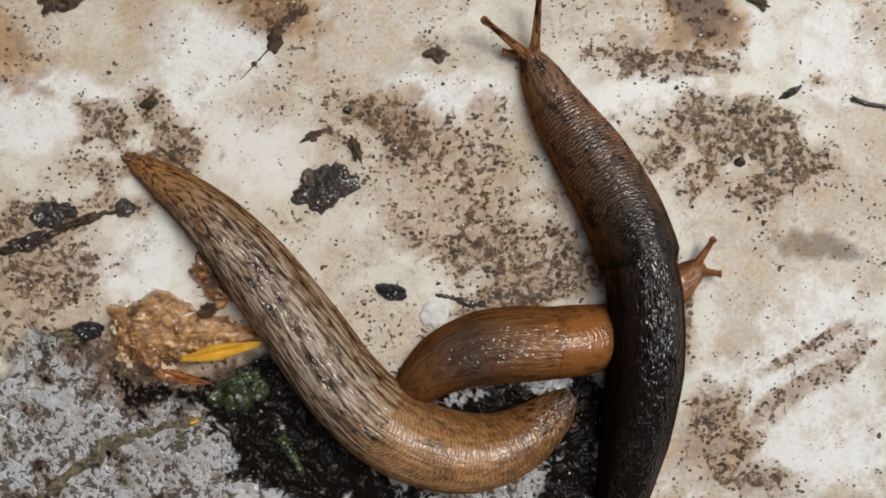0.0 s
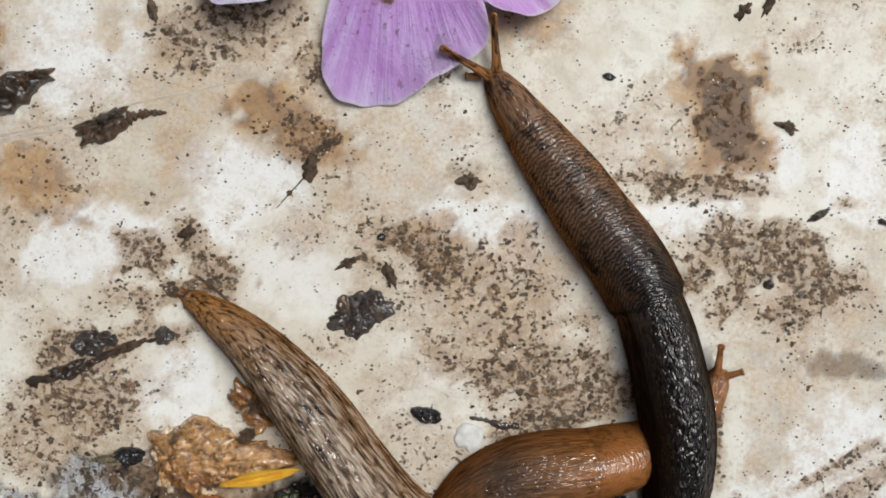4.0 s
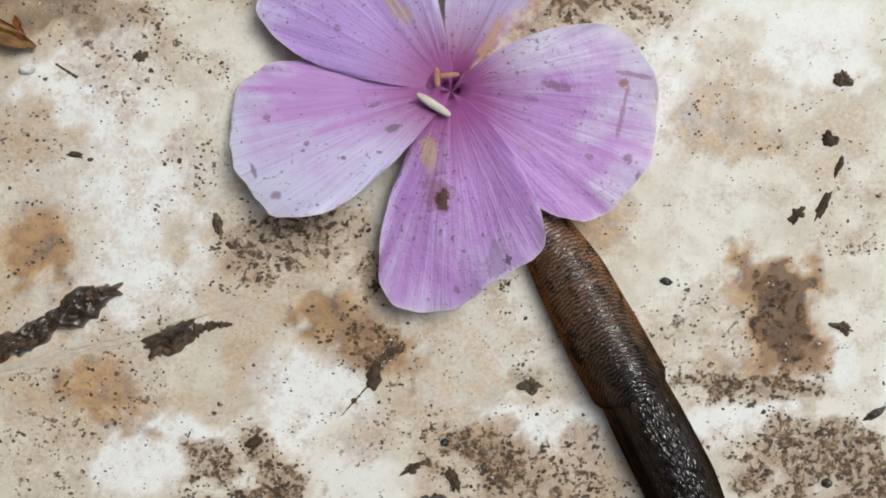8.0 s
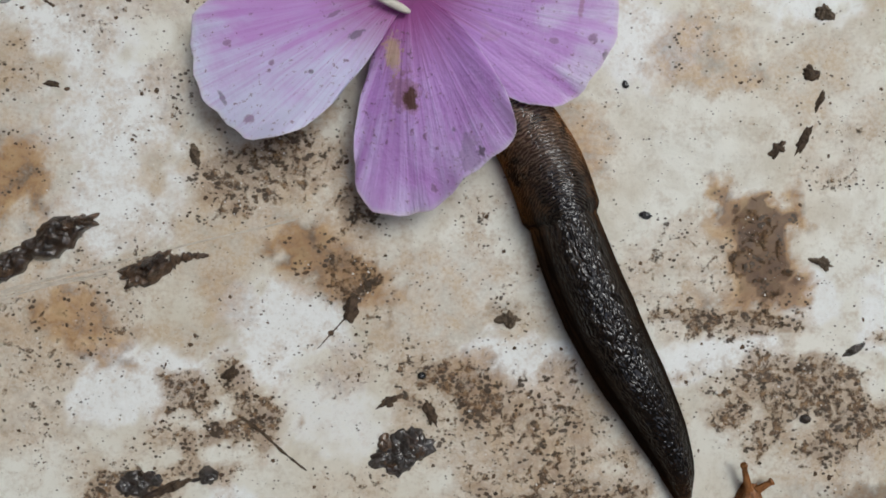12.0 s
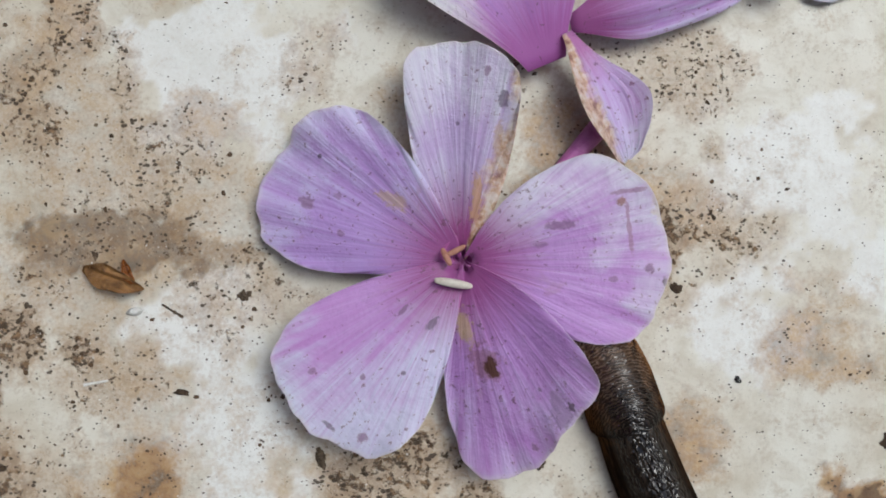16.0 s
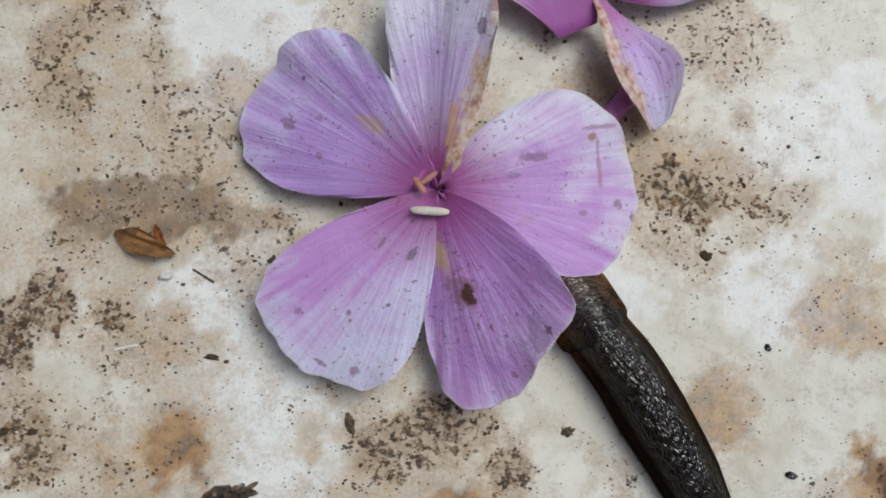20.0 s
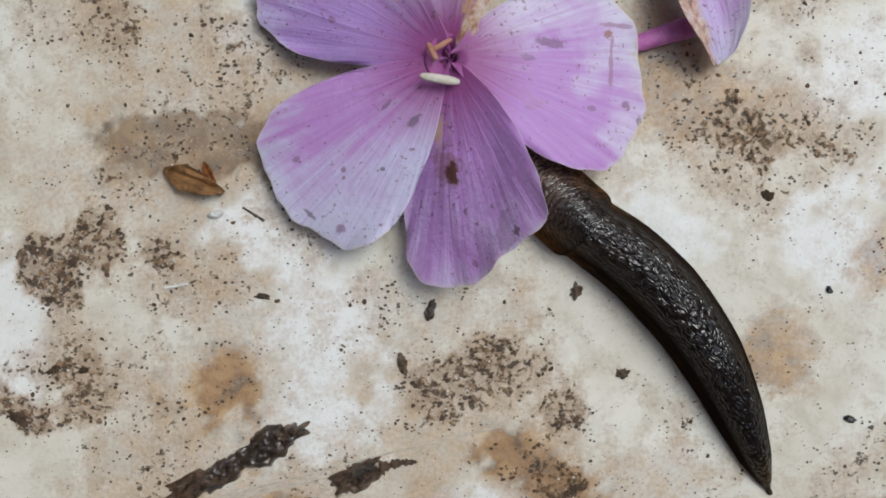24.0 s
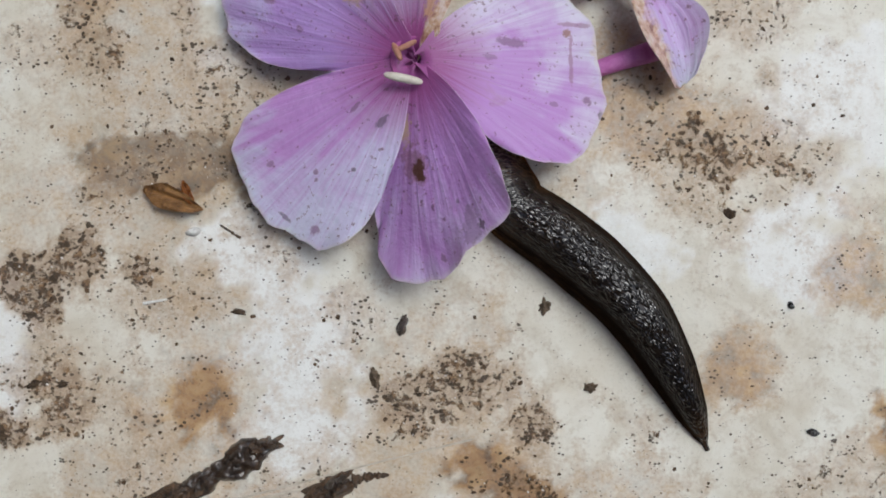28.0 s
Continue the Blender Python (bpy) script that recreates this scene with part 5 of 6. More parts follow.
# petals: heading, lift, roll and height at 5, 9, 17, 20 and 26 s
PETALS = []
for spread, reach, skin, kw, poses in (
        (43.0, (2.5, 2.7, 6.2, 13.2, 14.5, 15.0, 15.2, 14.5, 7.8, 3.7, 2.5), BROWNED, dict(cup=0.7, seed=1), ((63, 0, -6, 0.0), (63, 0, -6, 0.0), (90.5, 2, -12, 0.0), (86, 0, -20, 0.0), (82, -4, -16, 0.0))),
        (46.0, (1.6, 2.5, 11.0, 13.9, 14.9, 14.9, 15.2, 15.0, 14.2, 10.6, 2.0), WORN_OTHER_SIDE, dict(cup=0.5, seed=2, wave=0.4), ((131, -2, -4, 0.0), (131, -2, -4, 0.0), (147.3, -6, -10, 0.0), (142, -8, -13, 0.0), (139, -8, -22, 0.0))),
        (50.0, (1.6, 2.0, 11.2, 14.6, 15.1, 15.4, 15.0, 14.5, 12.0, 2.4, 1.6), LILAC, dict(cup=0.4, seed=3), ((197.8, -3, 13, 0.1), (197.8, 0, 15, 0.1), (228.4, 2, 3, 0.1), (230.7, -4, -1, 0.1), (220.2, -13, 4, 0.1))),
        (54.0, (1.5, 1.6, 6.5, 14.2, 15.3, 14.8, 13.4, 12.6, 12.7, 6.0, 1.6), STAINED, dict(cup=0.3, seed=4), ((-90, -6, 6, 0.2), (-90, 3, 14, 0.3), (-69.6, 2, 26, 0.2), (-70, 4, 27, 0.2), (-87, -2, 35, 0.2))),
        (54.0, (2.2, 9.4, 13.0, 13.5, 14.1, 13.9, 13.7, 12.8, 11.5, 7.0, 2.0), WORN_ONE_SIDE, dict(cup=0.4, seed=5), ((-12, -2, 2, 0.4), (-12, 6, 6, 0.5), (9, 2, 6, 0.4), (5.5, -8, 2, 0.5), (-4, -18, -8, 0.9)))):
    ob = part("petal", fan_petal(spread, reach, mat=skin, **kw), flower)
    PETALS.append((ob, poses))
part("throat", lathe("throat", [(-2.2, 0.6), (-1.4, 0.9), (-0.7, 1.3), (-0.22, 1.62), (-0.14, 1.55), (-0.4, 1.2), (-0.8, 0.85), (-1.15, 0.4), (-1.2, 0.05)], THROAT, 20), flower, "purple flower throat", pose(0, 0, 0, 0, -90, 0))
part("anther", lathe("anther", pill(2.6, 0.3), CREAM, 12), flower, "cream anther", pose(-1.8 * MM, -1.35 * MM, 0.95 * MM, 0, 2, -7))
part("anther", lathe("anther", pill(1.7, 0.2), AMBER, 12), flower, "amber anther", pose(-1.3 * MM, 0.2 * MM, 0.75 * MM, 0, -4, 30))
part("anther", lathe("anther", pill(1.3, 0.22), AMBER, 12), flower, "amber anther", pose(-1.4 * MM, 0.8 * MM, 0.75 * MM, 0, -3, -60))

second = thing("flower", "crumpled violet flower lying on its side with a browned folded petal", "flower", 1.29, 30.55, 0)
for L, Wd, skin, kw, m in (
        (15.5, 16.0, WHITENED, dict(cup=1.6, seed=11, full=0.55, wave=0.6), pose(-1.7 * MM, -2.2 * MM, 2.2 * MM, 0, -8, 112)),
        (13.6, 4.9, VIOLET, dict(cup=-1.3, seed=12, full=0.15, blunt=0.1), pose(-0.1 * MM, 0.5 * MM, 2.6 * MM, 18, 0, 17)),
        (5.0, 5.4, FADED, dict(cup=0.5, seed=15, full=0.3, blunt=0.4), pose(12.0 * MM, 4.4 * MM, 2.5 * MM, 0, 4, 24)),
        (9.7, 4.8, FOLDED, dict(cup=1.6, seed=13, full=0.45, curl=0.8, blunt=0.6), pose(-0.4 * MM, -0.2 * MM, 3.0 * MM, -22, 8, -64)),
        (14.5, 10.0, VIOLET, dict(cup=0.8, seed=14, full=0.6), pose(2.6 * MM, 4.4 * MM, 0.9 * MM, 0, 0, 30)),
        (13.5, 9.5, FADED, dict(cup=0.6, seed=16, full=0.6), pose(19.6 * MM, 16.2 * MM, 1.2 * MM, 0, 2, -92))):
    part("petal", petal_mesh(L, Wd, mat=skin, **kw), second, "", m)
tube = part("tube", lathe("tube", [(0, 0.8), (2.2, 0.68), (4.5, 0.6), (6.2, 0.52)], STALK, 14, 0.004), second, "slender pink flower tube")


# ---- litter on the stone ----
BARK = simple_skin("wet_bark", (0.007, 0.005, 0.004), (0.06, 0.032, 0.016), 0.4, 1.1, 0.0004, 0.4, 1.0)
RUSTBARK = simple_skin("torn_brown_bark", (0.012, 0.007, 0.004), (0.17, 0.095, 0.05), 0.45, 1.6, 0.0005, 0.4, 0.5)
SOIL = simple_skin("dark_crumb", (0.025, 0.016, 0.010), (0.12, 0.08, 0.05), 0.55, 2.2, 0.0002)
SLATE = simple_skin("wet_grey_crumb", (0.007, 0.0045, 0.003), (0.085, 0.068, 0.056), 0.4, 1.3, 0.0006, 0.4, 1.0)
GREYDOT = simple_skin("grey_crumb", (0.055, 0.04, 0.026), (0.19, 0.14, 0.095), 0.6, 2.4, 0.0002)
DRYLEAF = simple_skin("dry_leaf", (0.07, 0.03, 0.01), (0.32, 0.17, 0.065), 0.45, 0.9, 0.0004)
PULP = simple_skin("chewed_pulp", (0.035, 0.012, 0.003), (0.46, 0.20, 0.05), 0.2, 0.8, 0.0002, 0.6, 1.0)
YELLOW = simple_skin("yellow_flake", (0.55, 0.27, 0.02), (0.75, 0.45, 0.05), 0.35, 0.6)
RUSSET = simple_skin("russet_flake", (0.10, 0.03, 0.008), (0.34, 0.13, 0.045), 0.25, 1.2)
GREEN = simple_skin("green_leaf_bit", (0.004, 0.006, 0.003), (0.055, 0.08, 0.018), 0.25, 1.3, 0.0004, 0.5, 1.0)
STRAW = simple_skin("straw_stem", (0.03, 0.02, 0.009), (0.24, 0.20, 0.115), 0.25, 1.5, 0.0004, 0.5, 0.8)
CHALK = simple_skin("chalk_chip", (0.55, 0.55, 0.52), (0.74, 0.74, 0.72), 0.5, 1.0)
SEED = simple_skin("black_seed", (0.008, 0.008, 0.009), (0.03, 0.028, 0.028), 0.15, 1.0, 0.0001, 0.7)
FIBRE = simple_skin("pale_fibre", (0.40, 0.35, 0.28), (0.60, 0.55, 0.46), 0.4, 1.0)


def crumb_mesh(rx, ry, h, mat, seed, ragged=0.5, lumps=0.5, fine=1.4):
    """A flattish clod with a ragged outline and a broken top."""
    na, nr = 48, 12
    verts, faces = [], []
    for i in range(nr + 1):
        f = (i / nr) ** 0.8
        for k in range(na):
            a = 2 * math.pi * k / na
            c, s = math.cos(a), math.sin(a)
            out = 1 + ragged * (noise.fractal(Vector((c * 1.5 + seed * 3.7, s * 1.5, 0.5)), 1.0, 2.1, 4) * 0.75)
            x, y = rx * f * c * out, ry * f * s * out
            top = h * (1 - f**3) ** 0.6 if f < 1 else 0.0
            bumps = lumps * h * noise.fractal(Vector((x * fine + seed, y * fine, seed * 1.3)), 0.8, 2.1, 5)
            verts.append((x, y, max(top + bumps * (1 - f**4), -0.05) if i < nr else -0.2))
    for i in range(nr):
        for k in range(na):
            a, b = i * na + k, i * na + (k + 1) % na
            faces.append((a, a + na, b + na, b))
    return mesh_of("crumb", verts, faces, mat)


def crumb(name, label, category, x, y, rx, ry, h, turn, mat, seed, ragged=0.5, lumps=0.5, group="", fine=1.4):
    ob = new(name, crumb_mesh(rx, ry, h, mat, seed, ragged, lumps, fine))
    ob.matrix_basis = pose(x * MM, y * MM, ground_height(x, y) * MM, 0, 0, turn)
    if len(label.split()) < 5:
        label += " lying on the stone"
    return tagged(ob, label, category, group)


def heap(name, label, category, x, y, rx, ry, h, turn, seed, lumps, base, mats, low=0.3, high=0.8, piece="lump", tall=1.0):
    """A ragged base with lumps pressed together on it."""
    ob = thing(name, label, category, x, y, ground_height(x, y), turn)
    part("flesh" if piece == "lump" else "base", crumb_mesh(rx, ry, h * (0.95 if piece == "lump" else 0.6), base, seed, 0.8, 0.55 if piece == "lump" else 0.9, 1.8), ob)
    r = random.Random(seed)
    for k in range(lumps):
        a, f = r.uniform(0, 6.28), r.uniform(0, 1) ** 0.6 * 0.9
        size = r.uniform(low, high)
        me = crumb_mesh(size, size * r.uniform(0.55, 1.0), size * tall * r.uniform(0.6, 1.0), mats[k % len(mats)], seed + 3 * k, 0.4 if piece != "lump" else 1.0, 0.25 if piece != "lump" else 0.8, 1.2 if piece != "lump" else 2.2)
        part(piece, me, ob, "", pose(rx * f * math.cos(a) * MM, ry * f * math.sin(a) * MM, h * (0.72 if piece == "lump" else 0.5) * (1 - f * f) * MM, r.uniform(-25, 25), r.uniform(-25, 25), r.uniform(0, 360)))


def strand(name, label, category, points, r0, r1, mat, rise=0.6, seed=0, knobs=0.25):
    """A twig or stem along points given in millimetres, resting on the stone."""
    verts, faces, n, m = [], [], 9, 28
    for i in range(m + 1):
        f = i / m
        x, y = along(points, f)
        x2, y2 = along(points, min(f + 0.02, 1.0))
        x1, y1 = along(points, max(f - 0.02, 0.0))
        d = Vector((x2 - x1, y2 - y1, 0)).normalized()
        side = Vector((-d.y, d.x, 0))
        r = (r0 + (r1 - r0) * f) * (1 + knobs * noise.noise(Vector((f * 9 + seed, seed, 0)))) * (0.5 if i in (0, m) else 1.0)
        z = ground_height(x, y) + r * rise
        for k in range(n):
            a = 2 * math.pi * k / n
            rr = r * (1 + 0.5 * knobs * noise.noise(Vector((f * 20, a, seed))))
            q = Vector((x, y, z)) + side * (rr * math.cos(a)) + Vector((0, 0, rr * math.sin(a)))
            verts.append(tuple(q))
    for i in range(m):
        for k in range(n):
            a, b = i * n + k, i * n + (k + 1) % n
            faces.append((a, b, b + n, a + n))
    faces += [tuple(range(n))[::-1], tuple(range(m * n, (m + 1) * n))]
    x, y = points[0]
    return tagged(new(name, mesh_of(name, verts, faces, mat)), label, category)


def flake(name, label, category, x, y, length, width, turn, mat, seed, z=0.4, cup=0.6, tilt=0.0, blunt=0.7, roll=0.0):
    me = petal_mesh(length, width, cup=cup, arch=0.3, wave=0.3, seed=seed, mat=mat, full=0.3, blunt=blunt)
    ob = new(name, me)
    ob.matrix_basis = pose(x * MM, y * MM, (ground_height(x, y) + z) * MM, roll, -tilt, turn)
    return tagged(ob, label, category)


# around the slugs
heap("dirt_clod", "dark grey wet dirt clod with a glossy broken top", "dirt clod", -2.16, -19.83, 1.9, 1.35, 0.6, 20, 301, 24, SLATE, (SLATE, RUSTBARK, SLATE, BARK), 0.25, 0.8, "crumb", 0.4)
crumb("dirt_clod", "thin dark rim of dried dirt beside the clod", "dirt clod", -0.31, -17.10, 0.35, 0.9, 0.15, 20, SOIL, 2, 0.9, 1.0, fine=2.5)
crumb("dirt_clod", "small dark flake of dirt", "dirt clod", -3.20, -16.22, 0.8, 0.35, 0.12, 25, SOIL, 3, 0.9, 1.0, fine=2.5)
crumb("seed_husk", "black wet seed husk on the stone", "seed husk", 2.30, -26.71, 1.2, 0.6, 0.5, -15, SEED, 4, 0.35)
crumb("seed_husk", "small round dark brown seed", "seed husk", -0.91, -14.43, 0.34, 0.3, 0.28, 0, SEED, 5, 0.2)
crumb("seed_husk", "small round reddish brown seed", "seed husk", 25.98, -17.29, 0.4, 0.36, 0.35, 0, BARK, 6, 0.2)
crumb("dirt_clod", "small dark brown crumb of soil", "dirt clod", -14.18, -14.30, 0.6, 0.45, 0.4, 30, SOIL, 7, 0.8)
crumb("dirt_clod", "ragged dark brown crumb beside a hairline crack", "dirt clod", -5.88, -9.78, 0.55, 0.75, 0.35, -20, SOIL, 8, 0.8)
crumb("dirt_clod", "grey-brown soft crumb", "dirt clod", 5.17, -10.42, 0.75, 0.65, 0.35, 0, GREYDOT, 9, 0.9, 1.0, fine=2.4)
crumb("dirt_clod", "dark wet crumb at the end of a twig", "dirt clod", -15.69, -21.52, 0.75, 0.65, 0.5, 0, SLATE, 10, 0.5)
heap("dirt_clod", "dark wet flat clump of crumbs", "dirt clod", -20.60, -22.10, 1.5, 0.8, 0.4, 15, 11, 12, SLATE, (SLATE, BARK), 0.25, 0.6, "crumb", 0.4)
crumb("bark_chip", "small dark curved bark chip", "bark chip", 29.44, -12.35, 0.95, 0.3, 0.35, 28, BARK, 14, 0.6)
strand("twig", "thin dark twig lying on the stone", "twig", [(33.56, -12.70), (34.75, -13.06), (36.32, -13.21)], 0.2, 0.14, BARK)
strand("twig", "crooked dark wet twig at the edge of the hollow", "twig", [(-25.14, -24.80), (-22.51, -24.36), (-20.65, -23.36), (-18.40, -22.16), (-15.57, -21.59)], 0.3, 0.16, BARK, -0.5, 3, 1.6)
crumb("bark_chip", "flat dark wet bark crust along the twig", "bark chip", -21.96, -23.88, 2.0, 0.5, 0.3, 18, BARK, 91, 0.9, 1.1, fine=2.0)
crumb("bark_chip", "thin dark wet bark crust along the twig", "bark chip", -18.40, -22.42, 1.5, 0.35, 0.25, 24, SOIL, 92, 0.9, 1.1, fine=2.2)
AMBERFLESH = simple_skin("amber_flesh", (0.085, 0.028, 0.006), (0.74, 0.41, 0.15), 0.2, 1.5, 0.00025, 0.6, 1.0)
CREAMFLESH = simple_skin("cream_flesh", (0.42, 0.22, 0.08), (0.84, 0.74, 0.56), 0.2, 1.5, 0.0002, 0.6, 1.0)
heap("pulp", "glistening orange-brown chewed fruit pulp at the edge of the hollow", "fruit pulp", -11.86, -29.65, 4.9, 1.9, 1.5, -3, 15, 34, AMBERFLESH, (AMBERFLESH, PULP, CREAMFLESH, AMBERFLESH, RUSTBARK), 0.35, 1.0, "lump", 0.5)
heap("pulp", "glistening amber heap of fruit pulp below the larger piece", "fruit pulp", -13.96, -30.84, 2.3, 1.5, 1.3, -40, 27, 16, PULP, (AMBERFLESH, PULP, RUSTBARK, CREAMFLESH), 0.3, 0.8, "lump", 0.5)
heap("pulp", "glistening brown scrap of fruit pulp beside the larger piece", "fruit pulp", -9.76, -26.34, 1.8, 0.9, 0.7, -50, 16, 12, PULP, (PULP, RUSTBARK, AMBERFLESH), 0.25, 0.6, "lump", 0.5)
flake("petal_flake", "bright yellow wet petal flake stuck to the pulp", "petal flake", -11.56, -31.51, 5.6, 1.15, 13, YELLOW, 21, 0.95, 0.3, 3, 0.95)
flake("petal_flake", "russet wet petal flake under the pulp", "petal flake", -13.26, -32.22, 3.9, 0.8, -14, RUSSET, 22, 0.5, 0.4, 0, 0.9)
crumb("seed", "round glossy black seed", "seed", -18.04, -29.82, 1.15, 0.65, 0.6, 0, SEED, 17, 0.35, 0.5)
flake("leaf_scrap", "thin brown leaf scrap behind the black seed", "leaf scrap", -20.57, -30.11, 3.2, 0.9, 4, STRAW, 23, 0.1, 0.2, 0, 0.9)
strand("leaf_scrap", "dark green wet curled leaf in the hollow", "leaf scrap", [(-4.98, -36.67), (-4.50, -37.43), (-3.87, -38.30), (-3.34, -39.44)], 0.5, 0.22, GREEN, 0.2, 24, 0.6)
crumb("leaf_scrap", "dark green wet leaf curl in the hollow", "leaf scrap", -7.69, -33.50, 1.9, 1.2, 0.7, 15, GREEN, 25, 0.7, 1.2, fine=1.7)
strand("plant_stem", "flat pale green and brown plant stem lying in the mud", "plant stem", [(-22.10, -43.05), (-19.52, -39.95), (-16.54, -37.59), (-13.15, -36.26), (-10.31, -35.63)], 0.85, 0.5, STRAW, -0.8, 5, 1.0)
crumb("seed", "tiny yellow-green seed", "seed", -10.69, -35.75, 0.34, 0.22, 0.6, 20, YELLOW, 18, 0.2)
crumb("stone_chip", "white chalky stone chip beside the slugs", "stone chip", 5.41, -28.18, 1.05, 1.0, 0.3, 20, CHALK, 19, 0.35, 0.3)
strand("root_hair", "thin dark root hair beside the stone chip", "root hair", [(5.38, -26.83), (6.54, -27.00), (7.90, -27.47), (8.86, -27.37)], 0.14, 0.3, BARK, -0.3, 6, 1.2)

# upper part of the slab
strand("rootlet", "thin dark rootlet stuck to the stone", "rootlet", [(-13.40, -17.36), (-11.83, -18.54), (-10.65, -19.71), (-8.88, -21.09)], 0.14, 0.08, SOIL, -0.4, 18, 0.8)
strand("rootlet", "hair-thin dark rootlet on the stone", "rootlet", [(-6.21, -10.37), (-7.25, -11.54), (-8.18, -12.60)], 0.06, 0.04, SOIL, -0.4, 19, 0.8)
crumb("bark_fragment", "black wet bark fragment with a bluish sheen", "bark fragment", -26.66, -5.14, 2.7, 1.15, 0.9, 24, BARK, 231, 0.7, 0.8, fine=1.1)
crumb("bark_fragment", "brown torn rim of the black bark fragment", "bark fragment", -24.64, -4.08, 1.2, 0.6, 1.0, 20, RUSTBARK, 232, 0.9, 0.9, fine=2.0)
crumb("bark_fragment", "long ragged brown bark splinter", "bark fragment", -31.12, -7.56, 2.9, 0.95, 0.6, 30, RUSTBARK, 33, 0.9, 1.0, fine=1.8)
crumb("bark_fragment", "dark wet bark splinter joining two fragments", "bark fragment", -29.57, -6.9, 1.9, 0.75, 0.7, 40, BARK, 35, 0.8, 0.9, fine=1.4)
crumb("bark_fragment", "small dark brown bark fragment", "bark fragment", -20.03, -7.18, 1.9, 0.9, 0.7, 24, RUSTBARK, 234, 0.9, 0.9, fine=1.5)
crumb("bark_fragment", "black wet chip on a brown bark fragment", "bark fragment", -19.45, -6.82, 1.1, 0.6, 0.95, 30, BARK, 236, 0.8, 0.9, fine=1.6)
strand("bark_fragment", "thin dark tail of a bark fragment", "bark fragment", [(-18.39, -6.59), (-17.1, -6.23), (-15.73, -6.15)], 0.42, 0.12, RUSTBARK, 0.1, 8, 0.9)
strand("fibre", "pale fibre lying across the stone", "fibre", [(-33.20, -9.73), (-28.53, -8.62), (-24.63, -7.75), (-21.50, -7.04), (-17.19, -6.04)], 0.2, 0.1, FIBRE, -0.6, 9, 0.6)
strand("fibre", "faint pale fibre beside another on the stone", "fibre", [(-32.85, -9.52), (-28.21, -8.27), (-23.54, -7.1), (-18.08, -5.6), (-9.46, -3.55)], 0.16, 0.08, FIBRE, -0.65, 29, 0.8)
strand("fibre", "faint pale fibre beside another on the stone", "fibre", [(-32.85, -10.22), (-27.43, -8.47), (-22.68, -7.57)], 0.18, 0.06, FIBRE, -0.65, 39, 0.8)
crumb("dirt_clod", "ragged dark crumb", "dirt clod", -5.97, -9.39, 0.35, 0.6, 0.15, -25, SOIL, 34, 0.9, 1.0, fine=2.6)
crumb("dirt_clod", "olive-grey crumb", "dirt clod", -16.74, 0.85, 0.35, 0.65, 0.25, 10, GREYDOT, 35, 0.9, 1.0, fine=2.4)
crumb("dirt_clod", "flat grey crumb", "dirt clod", 27.10, -6.36, 0.75, 0.45, 0.25, -20, GREYDOT, 36, 0.9, 1.0, fine=2.4)
crumb("dirt_clod", "small oval black crumb", "dirt clod", 14.70, -3.16, 0.38, 0.24, 0.25, 0, SEED, 37, 0.3)
crumb("dirt_clod", "forked dark flake of dirt", "dirt clod", 25.64, 2.21, 0.3, 1.1, 0.15, -30, SOIL, 38, 0.9, 1.0, fine=2.6)
crumb("dirt_clod", "dark flake of dirt", "dirt clod", 23.84, 1.61, 0.75, 0.4, 0.25, 50, SOIL, 39, 0.9)
crumb("dirt_clod", "small dark flake of dirt", "dirt clod", 26.21, 6.99, 0.65, 0.45, 0.25, -30, SOIL, 40, 0.9)
crumb("dirt_clod", "thin dark flake of dirt", "dirt clod", 26.83, 5.01, 0.22, 0.75, 0.2, -25, SOIL, 41, 0.7)
crumb("dirt_clod", "mottled olive crumb", "dirt clod", 27.11, 11.18, 0.6, 0.6, 0.3, 0, GREYDOT, 42, 0.9, 1.0, fine=2.4)
crumb("dirt_clod", "small dark crumb", "dirt clod", -26.59, 5.60, 0.5, 0.24, 0.2, -5, SOIL, 43, 0.6)
leaf = thing("dry_leaf", "small curled dry brown leaf", "dry leaf", -31.29, 13.81, 0, 0)
part("blade", petal_mesh(4.4, 1.9, cup=1.0, arch=0.7, wave=0.9, seed=41, mat=DRYLEAF, full=0.2, blunt=0.85), leaf, "", pose(-2.1 * MM, 0.75 * MM, 0.6 * MM, 0, 0, -20))
part("blade", petal_mesh(2.0, 0.8, cup=0.5, arch=0.4, seed=42, mat=RUSSET, full=0.3, blunt=0.7), leaf, "dark torn leaf edge", pose(0.7 * MM, 1.3 * MM, 0.5 * MM, 0, -10, -62))
strand("rootlet", "thin dark rootlet beside the dry leaf", "rootlet", [(-28.0, 11.93), (-27.2, 11.42), (-26.45, 10.95)], 0.07, 0.12, SOIL, -0.2, 11, 0.8)
crumb("bud", "tiny cream-white bud scale", "bud", -29.88, 11.44, 0.6, 0.32, 0.5, 12, CHALK, 44, 0.2)
strand("fibre", "short white fibre lying on the stone", "fibre", [(-33.62, 6.23), (-31.83, 6.53)], 0.12, 0.08, CHALK, 0.6, 12)
crumb("dirt_clod", "grey crumb of soil", "dirt clod", -22.06, 12.47, 0.45, 0.4, 0.25, 0, GREYDOT, 45, 0.9, 1.0, fine=2.4)
crumb("dirt_clod", "dark crumb of soil", "dirt clod", 8.78, 12.58, 0.4, 0.4, 0.3, 0, SOIL, 46, 0.6)
crumb("dirt_clod", "small black oval crumb", "dirt clod", 13.09, 5.97, 0.22, 0.32, 0.22, 25, SEED, 47, 0.3)
crumb("dirt_clod", "crumbly dark soil under the fallen petal", "dirt clod", 4.11, 33.46, 0.8, 0.6, 0.35, 0, SOIL, 48, 0.9)
